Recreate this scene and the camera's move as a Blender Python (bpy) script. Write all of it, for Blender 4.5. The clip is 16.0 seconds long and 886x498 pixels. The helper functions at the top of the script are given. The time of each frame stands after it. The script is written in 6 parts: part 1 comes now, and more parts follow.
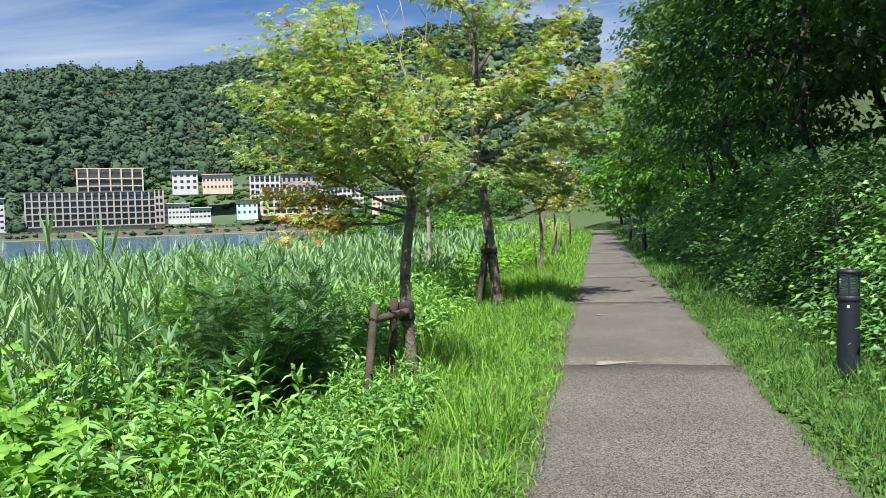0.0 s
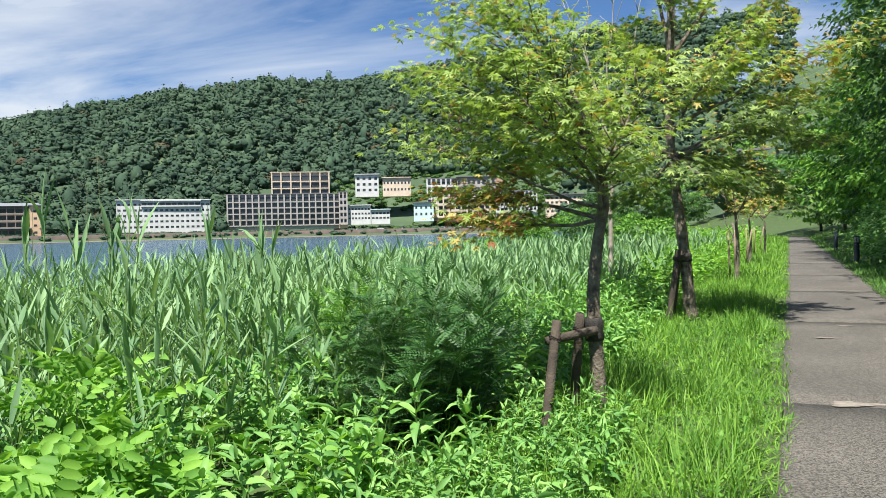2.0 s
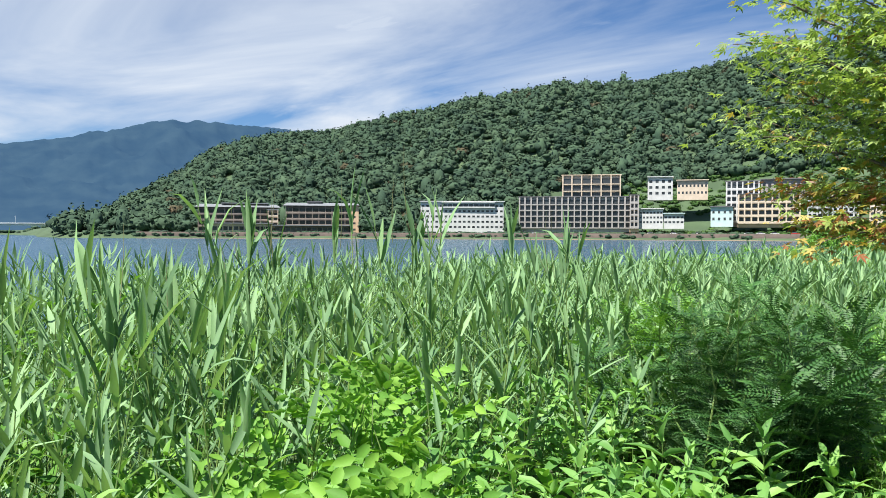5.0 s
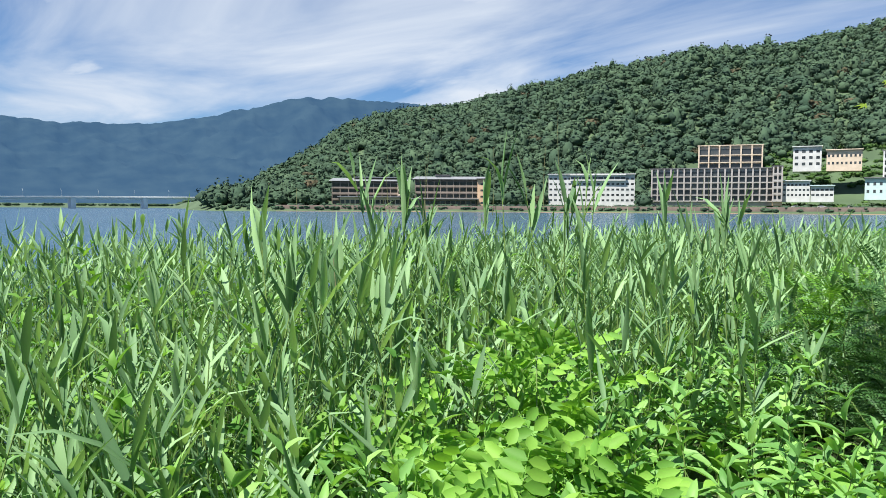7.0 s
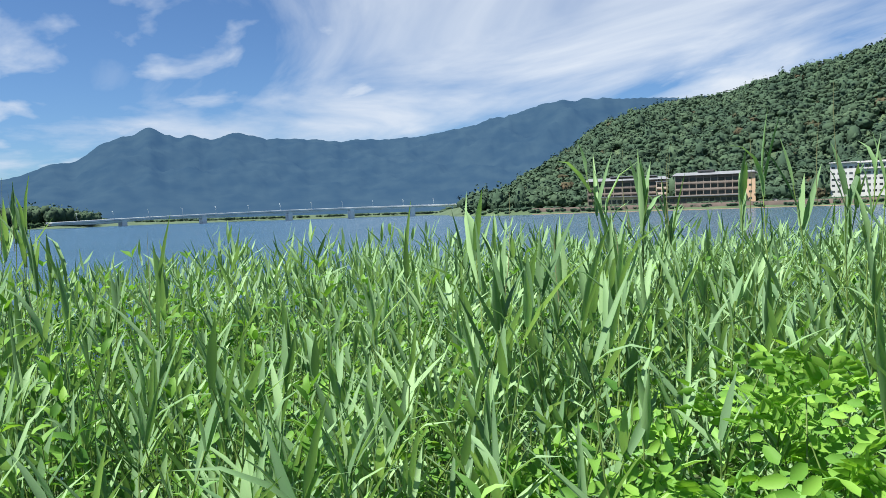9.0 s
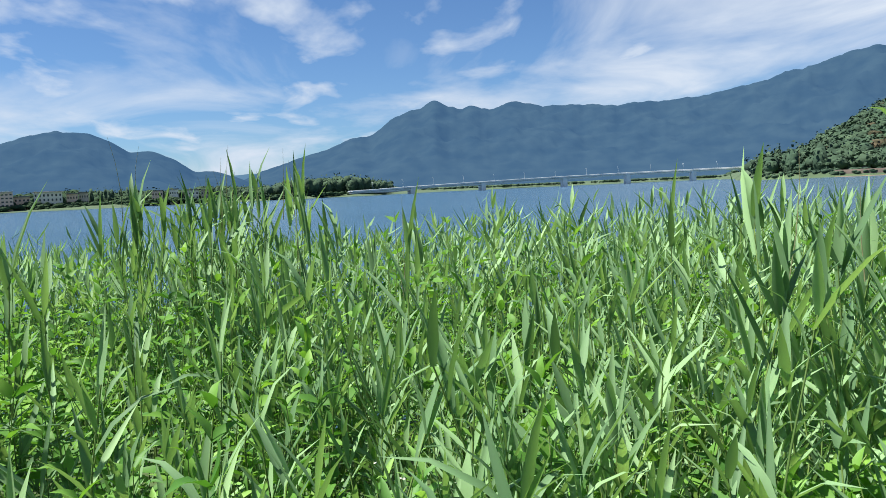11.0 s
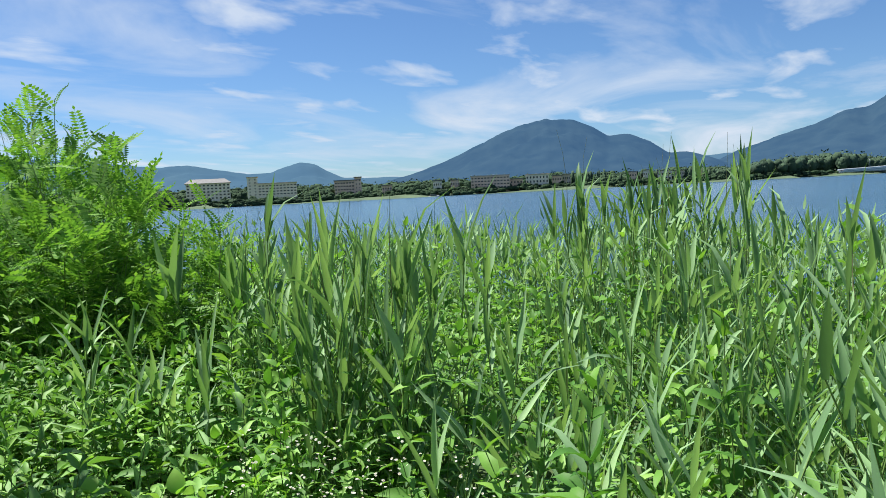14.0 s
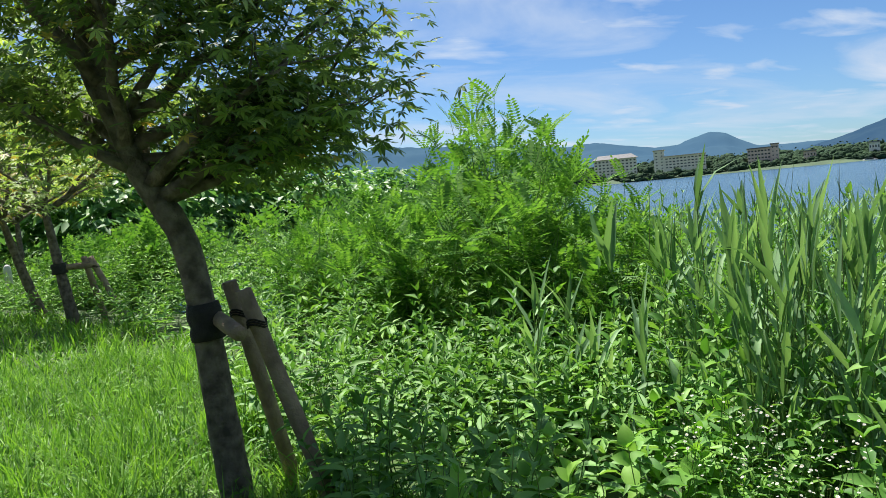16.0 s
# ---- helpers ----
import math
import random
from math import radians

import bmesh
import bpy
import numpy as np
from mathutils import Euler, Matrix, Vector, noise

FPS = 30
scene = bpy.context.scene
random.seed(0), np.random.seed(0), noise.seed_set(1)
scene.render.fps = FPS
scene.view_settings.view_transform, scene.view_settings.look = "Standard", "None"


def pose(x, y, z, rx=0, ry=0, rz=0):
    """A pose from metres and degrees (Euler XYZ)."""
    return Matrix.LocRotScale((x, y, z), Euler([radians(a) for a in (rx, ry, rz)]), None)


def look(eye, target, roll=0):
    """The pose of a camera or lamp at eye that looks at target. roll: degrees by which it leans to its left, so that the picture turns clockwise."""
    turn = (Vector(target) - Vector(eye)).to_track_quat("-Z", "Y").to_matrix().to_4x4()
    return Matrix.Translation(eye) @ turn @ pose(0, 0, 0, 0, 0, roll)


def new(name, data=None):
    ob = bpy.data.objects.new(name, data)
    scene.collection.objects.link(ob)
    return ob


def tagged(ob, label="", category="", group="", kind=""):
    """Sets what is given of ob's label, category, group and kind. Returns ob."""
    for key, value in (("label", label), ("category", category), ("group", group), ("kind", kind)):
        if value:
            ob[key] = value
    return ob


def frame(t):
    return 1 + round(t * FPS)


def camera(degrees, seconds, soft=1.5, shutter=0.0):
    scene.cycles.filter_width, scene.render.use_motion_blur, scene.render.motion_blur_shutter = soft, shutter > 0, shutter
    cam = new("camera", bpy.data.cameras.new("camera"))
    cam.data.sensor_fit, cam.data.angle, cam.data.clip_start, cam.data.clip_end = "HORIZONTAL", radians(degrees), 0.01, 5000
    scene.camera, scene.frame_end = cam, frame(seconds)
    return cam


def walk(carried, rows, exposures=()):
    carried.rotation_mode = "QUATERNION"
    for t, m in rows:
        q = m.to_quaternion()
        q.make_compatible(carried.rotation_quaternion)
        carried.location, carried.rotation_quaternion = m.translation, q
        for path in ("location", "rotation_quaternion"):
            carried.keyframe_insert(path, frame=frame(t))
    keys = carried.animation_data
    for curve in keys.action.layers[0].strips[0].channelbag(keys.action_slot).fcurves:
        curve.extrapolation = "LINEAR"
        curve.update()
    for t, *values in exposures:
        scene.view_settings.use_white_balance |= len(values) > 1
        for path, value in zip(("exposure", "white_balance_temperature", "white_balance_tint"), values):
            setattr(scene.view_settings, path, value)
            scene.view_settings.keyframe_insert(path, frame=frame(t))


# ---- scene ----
cam = camera(60.5, 16.0, 0.8)
# seconds, place, turn about x, y, z
ROWS = [
    (0, -0.000, 0.000, 1.514, 87.93, 2.01, -0.01),
    (0.5, -0.097, 0.249, 1.530, 88.77, 1.51, 2.60),
    (1, -0.135, 0.497, 1.527, 89.98, 1.04, 6.48),
    (1.5, -0.125, 0.766, 1.521, 89.85, 0.99, 11.07),
    (2, -0.170, 0.992, 1.499, 88.53, 1.20, 12.98),
    (2.5, -0.254, 1.227, 1.493, 87.25, 1.01, 14.82),
    (3, -0.337, 1.441, 1.467, 87.11, -0.09, 16.86),
    (3.5, -0.442, 1.637, 1.497, 88.82, 0.15, 20.77),
    (4, -0.509, 1.660, 1.504, 89.14, 1.18, 25.42),
    (4.5, -0.561, 1.614, 1.510, 89.17, 1.12, 31.26),
    (5, -0.602, 1.586, 1.498, 88.93, -0.23, 34.51),
    (5.2, -0.637, 1.582, 1.485, 88.72, -0.90, 34.88),
    (7.3, -0.743, 1.491, 1.454, 86.60, 0.00, 44.85),
    (7.5, -0.747, 1.489, 1.452, 86.31, 0.20, 45.08),
    (8, -0.808, 1.556, 1.449, 86.28, 1.30, 47.99),
    (8.5, -0.904, 1.756, 1.462, 87.38, 1.50, 55.53),
    (8.7, -0.932, 1.817, 1.464, 87.42, 1.70, 59.13),
    (10.8, -1.230, 2.037, 1.450, 85.62, 1.96, 79.20),
    (11, -1.249, 2.078, 1.444, 85.55, 2.56, 83.68),
    (11.5, -1.315, 2.243, 1.451, 85.77, 4.15, 96.78),
    (12, -1.330, 2.236, 1.456, 84.98, 5.08, 104.64),
    (12.5, -1.290, 2.196, 1.464, 84.85, 4.64, 106.66),
    (13, -1.244, 2.212, 1.474, 85.41, 3.44, 107.91),
    (13.5, -1.222, 2.261, 1.484, 86.18, 2.39, 112.67),
    (14, -1.212, 2.307, 1.474, 85.78, 2.92, 118.19),
    (14.5, -1.209, 2.335, 1.469, 85.13, 3.43, 121.41),
    (15, -1.171, 2.373, 1.475, 85.50, 3.13, 126.23),
    (15.5, -1.034, 2.343, 1.479, 86.05, 3.97, 137.64),
    (16, -1.057, 2.273, 1.470, 86.05, 5.34, 148.14),
]
walk(cam, [(t, pose(x, y, z, rx, ry, rz)) for t, x, y, z, rx, ry, rz in ROWS])

# ---- light ----
SUN_AZ, SUN_EL = 177.0, 61.0        # degrees to the left of +y, and above the horizon
world = bpy.data.worlds.new("sky")
scene.world = world
world.use_nodes = True
scene.view_settings.exposure = 1.0


def build_sky():
    nt = world.node_tree
    nt.nodes.clear()
    N, L = nt.nodes.new, nt.links.new
    sky = N("ShaderNodeTexSky")
    sky.sky_type, sky.sun_disc = "NISHITA", False
    sky.sun_elevation, sky.sun_rotation = radians(SUN_EL), radians(-SUN_AZ)
    sky.air_density, sky.dust_density, sky.ozone_density = 0.9, 0.3, 3.0
    coord = N("ShaderNodeTexCoord")
    sep = N("ShaderNodeSeparateXYZ")
    L(coord.outputs["Generated"], sep.inputs[0])
    # a flat cloud deck: the direction divided by its height
    zz = N("ShaderNodeMath"); zz.operation = "MAXIMUM"; zz.inputs[1].default_value = 0.0
    L(sep.outputs[2], zz.inputs[0])
    zp = N("ShaderNodeMath"); zp.operation = "ADD"; zp.inputs[1].default_value = 0.10
    L(zz.outputs[0], zp.inputs[0])
    dx = N("ShaderNodeMath"); dx.operation = "DIVIDE"
    dy = N("ShaderNodeMath"); dy.operation = "DIVIDE"
    L(sep.outputs[0], dx.inputs[0]); L(zp.outputs[0], dx.inputs[1])
    L(sep.outputs[1], dy.inputs[0]); L(zp.outputs[0], dy.inputs[1])
    comb = N("ShaderNodeCombineXYZ")
    L(dx.outputs[0], comb.inputs[0]); L(dy.outputs[0], comb.inputs[1])
    mp = N("ShaderNodeMapping")
    mp.inputs["Rotation"].default_value = (0, 0, radians(28))
    mp.inputs["Scale"].default_value = (0.55, 0.95, 1.0)
    L(comb.outputs[0], mp.inputs[0])
    n1 = N("ShaderNodeTexNoise"); n1.inputs["Scale"].default_value = 0.9; n1.inputs["Detail"].default_value = 7.0
    n1.inputs["Roughness"].default_value = 0.55; n1.inputs["Distortion"].default_value = 0.7
    L(mp.outputs[0], n1.inputs["Vector"])
    r1 = N("ShaderNodeValToRGB")
    r1.color_ramp.elements[0].position, r1.color_ramp.elements[1].position = 0.455, 0.73
    # more cloud over the hill than over the town
    side = N("ShaderNodeVectorMath"); side.operation = "DOT_PRODUCT"; side.inputs[1].default_value = (-0.35, 0.94, 0)
    L(coord.outputs["Generated"], side.inputs[0])
    cover = N("ShaderNodeMath"); cover.operation = "MULTIPLY_ADD"; cover.inputs[1].default_value = 0.055
    L(side.outputs["Value"], cover.inputs[0]); L(n1.outputs["Fac"], cover.inputs[2])
    L(cover.outputs[0], r1.inputs[0])
    n3 = N("ShaderNodeTexNoise"); n3.inputs["Scale"].default_value = 2.6; n3.inputs["Detail"].default_value = 6.0
    n3.inputs["Distortion"].default_value = 0.3
    L(mp.outputs[0], n3.inputs["Vector"])
    r3 = N("ShaderNodeValToRGB")
    r3.color_ramp.elements[0].position, r3.color_ramp.elements[1].position = 0.54, 0.70
    L(n3.outputs["Fac"], r3.inputs[0])
    both = N("ShaderNodeMath"); both.operation = "MAXIMUM"
    half = N("ShaderNodeMath"); half.operation = "MULTIPLY"; half.inputs[1].default_value = 0.8
    L(r3.outputs[0], half.inputs[0]); L(r1.outputs[0], both.inputs[0]); L(half.outputs[0], both.inputs[1])
    n2 = N("ShaderNodeTexNoise"); n2.inputs["Scale"].default_value = 0.35; n2.inputs["Detail"].default_value = 3.0
    L(mp.outputs[0], n2.inputs["Vector"])
    shade = N("ShaderNodeMix"); shade.data_type = "RGBA"
    shade.inputs[6].default_value, shade.inputs[7].default_value = (4.6, 5.6, 7.2, 1), (8.2, 8.7, 9.3, 1)
    L(n2.outputs["Fac"], shade.inputs[0])
    tint = N("ShaderNodeMix"); tint.data_type = "RGBA"; tint.blend_type = "MULTIPLY"; tint.inputs[0].default_value = 1.0
    tint.inputs[7].default_value = (0.66, 0.87, 1.10, 1)
    L(sky.outputs[0], tint.inputs[6])
    mix = N("ShaderNodeMix"); mix.data_type = "RGBA"
    L(both.outputs[0], mix.inputs[0]); L(tint.outputs[2], mix.inputs[6]); L(shade.outputs[2], mix.inputs[7])
    bg = N("ShaderNodeBackground"); bg.inputs[1].default_value = 0.055
    L(mix.outputs[2], bg.inputs[0])
    out = N("ShaderNodeOutputWorld")
    L(bg.outputs[0], out.inputs[0])


build_sky()
sun = new("sun", bpy.data.lights.new("sun", "SUN"))
sun.data.energy, sun.data.angle, sun.data.color = 5.0, radians(0.5), (1.0, 0.95, 0.86)
_a, _e = radians(SUN_AZ), radians(SUN_EL)
SUN_DIR = Vector((-math.sin(_a) * math.cos(_e), math.cos(_a) * math.cos(_e), math.sin(_e)))
sun.matrix_world = look(SUN_DIR * 200, (0, 0, 0))


# ---- materials ----
def mat(name, base, rough=0.6, second=None, scale=8.0, bump=0.0, bump_scale=40.0, metal=0.0, island=0.0, leaf=0.0,
        spec=0.5, ramp=(0.35, 0.65), obj=0.0, glow=None, detail=5.0, bump_dist=0.02):
    """A surface with two colours mixed by noise, varied island by island; leaf: how much light shines through."""
    m = bpy.data.materials.new(name)
    m.use_nodes = True
    nt = m.node_tree
    N, L = nt.nodes.new, nt.links.new
    bs = nt.nodes["Principled BSDF"]
    bs.inputs["Roughness"].default_value, bs.inputs["Metallic"].default_value = rough, metal
    bs.inputs["Specular IOR Level"].default_value = spec
    co = N("ShaderNodeTexCoord")
    no = N("ShaderNodeTexNoise"); no.inputs["Scale"].default_value = scale; no.inputs["Detail"].default_value = detail
    L(co.outputs["Object"], no.inputs["Vector"])
    rp = N("ShaderNodeValToRGB")
    rp.color_ramp.elements[0].position, rp.color_ramp.elements[1].position = ramp
    second = second or tuple(c * 0.7 for c in base)
    rp.color_ramp.elements[0].color, rp.color_ramp.elements[1].color = (*second, 1), (*base, 1)
    L(no.outputs["Fac"], rp.inputs[0])
    colour = rp.outputs[0]
    for amount, node, output in ((island, "ShaderNodeNewGeometry", "Random Per Island"), (obj, "ShaderNodeObjectInfo", "Random")):
        if amount:
            g = N(node)
            mr = N("ShaderNodeMapRange")
            mr.inputs["To Min"].default_value, mr.inputs["To Max"].default_value = 1 - amount, 1 + amount
            L(g.outputs[output], mr.inputs["Value"])
            hs = N("ShaderNodeHueSaturation")
            L(mr.outputs[0], hs.inputs["Value"]); L(colour, hs.inputs["Color"])
            hr = N("ShaderNodeMapRange")
            hr.inputs["To Min"].default_value, hr.inputs["To Max"].default_value = 0.5 + amount * 0.04, 0.5 - amount * 0.05
            L(g.outputs[output], hr.inputs["Value"]); L(hr.outputs[0], hs.inputs["Hue"])
            colour = hs.outputs[0]
    L(colour, bs.inputs["Base Color"])
    if glow:
        bs.inputs["Emission Color"].default_value = (*glow[:3], 1)
        bs.inputs["Emission Strength"].default_value = glow[3]
    if bump:
        nb = N("ShaderNodeTexNoise"); nb.inputs["Scale"].default_value = bump_scale; nb.inputs["Detail"].default_value = 6
        L(co.outputs["Object"], nb.inputs["Vector"])
        bp = N("ShaderNodeBump"); bp.inputs["Strength"].default_value = min(1.0, bump); bp.inputs["Distance"].default_value = bump_dist
        L(nb.outputs["Fac"], bp.inputs["Height"]); L(bp.outputs[0], bs.inputs["Normal"])
    if leaf:
        tr = N("ShaderNodeBsdfTranslucent")
        gm = N("ShaderNodeMix"); gm.data_type = "RGBA"; gm.blend_type = "MULTIPLY"; gm.inputs[0].default_value = 1.0
        gm.inputs[7].default_value = (1.1, 1.15, 0.5, 1)
        L(colour, gm.inputs[6]); L(gm.outputs[2], tr.inputs[0])
        ms = N("ShaderNodeMixShader"); ms.inputs[0].default_value = leaf
        L(bs.outputs[0], ms.inputs[1]); L(tr.outputs[0], ms.inputs[2])
        L(ms.outputs[0], nt.nodes["Material Output"].inputs[0])
    return m


M_SOIL = mat("soil", (0.060, 0.105, 0.028), 0.95, (0.04, 0.065, 0.02), 2.5, 0.6, 30)
M_FLOOR = mat("forest_floor", (0.070, 0.115, 0.055), 0.95, (0.045, 0.078, 0.038), 0.05)
M_REED = mat("reed_leaf", (0.236, 0.392, 0.200), 0.6, (0.162, 0.302, 0.140), 1.2, island=0.38, leaf=0.30, spec=0.22)
M_STEM = mat("reed_stem", (0.16, 0.25, 0.07), 0.5, (0.11, 0.19, 0.05), 3, island=0.2)
M_WEED = mat("weed_leaf", (0.150, 0.335, 0.06), 0.55, (0.095, 0.245, 0.042), 1.5, island=0.38, leaf=0.36, spec=0.25)
M_BRIGHT = mat("bright_leaf", (0.225, 0.455, 0.08), 0.6, (0.16, 0.36, 0.055), 1.5, island=0.3, leaf=0.42, spec=0.3)
M_GRASS = mat("grass_blade", (0.198, 0.395, 0.064), 0.5, (0.125, 0.285, 0.042), 0.9, island=0.35, leaf=0.4, spec=0.25)
# green of the right-hand strip, darkened in colour to stand for its shade
M_VERGE_SHADED = mat("shaded_verge_herb", (0.105, 0.24, 0.052), 0.6, (0.07, 0.17, 0.036), 1.1, island=0.35, leaf=0.3, spec=0.2)
M_BUSH = mat("bush_leaf", (0.052, 0.155, 0.036), 0.55, (0.034, 0.11, 0.025), 2.0, island=0.35, leaf=0.2)
M_HEDGE = mat("hedge_leaf", (0.17, 0.355, 0.11), 0.5, (0.115, 0.265, 0.075), 1.3, island=0.4, leaf=0.35)
M_LOCUST = mat("locust_leaf", (0.165, 0.345, 0.07), 0.65, (0.105, 0.25, 0.045), 1.2, island=0.35, leaf=0.36, spec=0.12)
M_WOODS = mat("woods_leaf", (0.075, 0.16, 0.055), 0.6, (0.05, 0.115, 0.038), 0.7, island=0.4, leaf=0.34, spec=0.2)
M_MAPLE = mat("maple_leaf", (0.345, 0.455, 0.15), 0.55, (0.25, 0.37, 0.105), 0.9, island=0.30, leaf=0.46, spec=0.3)
M_MAPLE_Y = mat("maple_leaf_yellow", (0.47, 0.42, 0.12), 0.5, (0.46, 0.32, 0.08), 1.5, island=0.3, leaf=0.42)
M_MAPLE_R = mat("maple_leaf_red", (0.30, 0.10, 0.045), 0.5, (0.30, 0.17, 0.045), 2.0, island=0.3, leaf=0.4)
# the maple green again, darkened to paint the shaded part of a crown
M_MAPLE_SHADED = mat("maple_leaf_shaded", (0.16, 0.245, 0.09), 0.55, (0.115, 0.19, 0.065), 0.9, island=0.35, leaf=0.42)
M_BARK = mat("bark", (0.21, 0.175, 0.14), 0.9, (0.07, 0.056, 0.044), 14, 0.9, 45)
M_BARK_D = mat("dark_bark", (0.055, 0.046, 0.038), 0.95, (0.025, 0.021, 0.018), 10, 0.8, 30)
M_TWIG = mat("dry_twig", (0.38, 0.34, 0.29), 0.9, (0.25, 0.22, 0.18), 10)
M_POST = mat("stake_wood", (0.34, 0.26, 0.18), 0.85, (0.19, 0.14, 0.095), 9, 0.5, 60)
M_POST_D = mat("old_stake_wood", (0.085, 0.066, 0.05), 0.9, (0.04, 0.032, 0.025), 9, 0.6, 60)
M_BAND = mat("black_wrap", (0.018, 0.017, 0.016), 0.8, (0.03, 0.028, 0.025), 30, 0.6, 120)
M_ROPE = mat("dark_rope", (0.03, 0.022, 0.016), 0.9)
M_BOLLARD = mat("dark_blue_paint", (0.010, 0.015, 0.026), 0.5, (0.016, 0.021, 0.033), 12, 0.05, 80)
M_LENS = mat("white_lamp_lens", (0.62, 0.63, 0.60), 0.4)
M_FLOWER = mat("white_petal", (0.80, 0.80, 0.76), 0.6, leaf=0.25)
M_YELLOW = mat("flower_heart", (0.70, 0.52, 0.08), 0.7)
M_FOREST = mat("forest_crown", (0.058, 0.096, 0.058), 0.9, (0.036, 0.066, 0.045), 0.05, bump=0.6, bump_scale=0.45, island=0.20, spec=0.1, ramp=(0.36, 0.62), detail=8.0, bump_dist=0.7)
M_FORESTB = mat("forest_brown_crown", (0.085, 0.072, 0.045), 0.9, (0.055, 0.058, 0.034), 0.1, bump=1.0, bump_scale=0.55, island=0.3, spec=0.1, bump_dist=1.3)
# blue haze of distance is painted in by the bluish base and the glow
M_MOUNT = mat("hazed_far_forest", (0.020, 0.032, 0.034), 0.95, (0.012, 0.021, 0.025), 0.012, spec=0.0, glow=(0.12, 0.33, 0.72, 0.14), detail=9.0)
M_MOUNT2 = mat("hazed_farther_forest", (0.03, 0.05, 0.06), 0.95, (0.022, 0.04, 0.055), 0.004, spec=0.0, glow=(0.16, 0.36, 0.62, 0.20), detail=9.0)
M_WHITE = mat("white_render", (0.55, 0.56, 0.56), 0.8, (0.45, 0.46, 0.46), 0.3)
M_CREAM = mat("cream_render", (0.60, 0.50, 0.40), 0.85, (0.50, 0.42, 0.33), 0.3)
M_TOWN = mat("pale_town_render", (0.86, 0.79, 0.66), 0.85, (0.78, 0.70, 0.58), 0.3)
M_PEACH = mat("peach_render", (0.60, 0.42, 0.28), 0.85, (0.52, 0.36, 0.24), 0.3)
M_GREYB = mat("grey_concrete", (0.38, 0.36, 0.35), 0.9, (0.31, 0.29, 0.28), 0.3)
M_DARKB = mat("brown_timber", (0.10, 0.075, 0.06), 0.8, (0.07, 0.055, 0.045), 0.4)
M_PINKB = mat("pink_render", (0.82, 0.60, 0.46), 0.85, (0.74, 0.52, 0.40), 0.3)
M_TEAL = mat("pale_blue_render", (0.50, 0.62, 0.62), 0.85, (0.42, 0.55, 0.56), 0.3)
M_ROOF = mat("grey_roof", (0.16, 0.16, 0.17), 0.7, (0.12, 0.12, 0.13), 0.5)
M_WIN = mat("window_glass", (0.03, 0.035, 0.04), 0.15, (0.05, 0.055, 0.06), 0.2, obj=0.5)
M_WALLSTONE = mat("lake_wall", (0.11, 0.085, 0.072), 0.9, (0.075, 0.06, 0.052), 0.3)
M_CONC = mat("bridge_concrete", (0.74, 0.76, 0.77), 0.8, (0.66, 0.69, 0.71), 0.1)
M_SAND = mat("bare_soil", (0.30, 0.20, 0.14), 0.95, (0.22, 0.14, 0.10), 0.2)


def path_material():
    m = mat("exposed_aggregate", (0.095, 0.090, 0.083), 0.85, (0.072, 0.068, 0.063), 0.9, 0.0)
    nt = m.node_tree
    N, L = nt.nodes.new, nt.links.new
    bs = nt.nodes["Principled BSDF"]
    co = N("ShaderNodeTexCoord")
    vo = N("ShaderNodeTexVoronoi"); vo.inputs["Scale"].default_value = 120.0
    L(co.outputs["Object"], vo.inputs["Vector"])
    sp = N("ShaderNodeSeparateColor")
    L(vo.outputs["Color"], sp.inputs[0])
    rp = N("ShaderNodeValToRGB")
    rp.color_ramp.elements[0].color, rp.color_ramp.elements[1].color = (0.22, 0.21, 0.21, 1), (2.2, 2.15, 2.05, 1)
    L(sp.outputs[0], rp.inputs[0])
    mx = N("ShaderNodeMix"); mx.data_type = "RGBA"; mx.blend_type = "MULTIPLY"; mx.inputs[0].default_value = 1.0
    old = bs.inputs["Base Color"].links[0].from_socket
    L(old, mx.inputs[6]); L(rp.outputs[0], mx.inputs[7]); L(mx.outputs[2], bs.inputs["Base Color"])
    bp = N("ShaderNodeBump"); bp.inputs["Strength"].default_value = 0.7; bp.inputs["Distance"].default_value = 0.006; bp.invert = True
    L(vo.outputs["Distance"], bp.inputs["Height"]); L(bp.outputs[0], bs.inputs["Normal"])
    return m


def water_material():
    m = mat("lake_water", (0.045, 0.105, 0.165), 0.14, (0.036, 0.09, 0.145), 0.02, spec=0.5)
    nt = m.node_tree
    N, L = nt.nodes.new, nt.links.new
    bs = nt.nodes["Principled BSDF"]
    bs.inputs["IOR"].default_value = 1.33
    co = N("ShaderNodeTexCoord")
    last = None
    for sc, st in ((0.9, 0.7), (4.0, 0.5)):
        no = N("ShaderNodeTexNoise"); no.inputs["Scale"].default_value = sc; no.inputs["Detail"].default_value = 4
        L(co.outputs["Object"], no.inputs["Vector"])
        bp = N("ShaderNodeBump"); bp.inputs["Strength"].default_value = st; bp.inputs["Distance"].default_value = 0.25
        L(no.outputs["Fac"], bp.inputs["Height"])
        if last:
            L(last, bp.inputs["Normal"])
        last = bp.outputs[0]
    L(last, bs.inputs["Normal"])
    return m


M_PATH, M_WATER = path_material(), water_material()
M_GRAVEL = mat("pale_gravel", (0.42, 0.37, 0.31), 0.95, (0.30, 0.26, 0.22), 6, 0.5, 60)
M_PATCH = mat("worn_concrete", (0.27, 0.24, 0.205), 0.9, (0.17, 0.15, 0.13), 22, 0.3, 90)


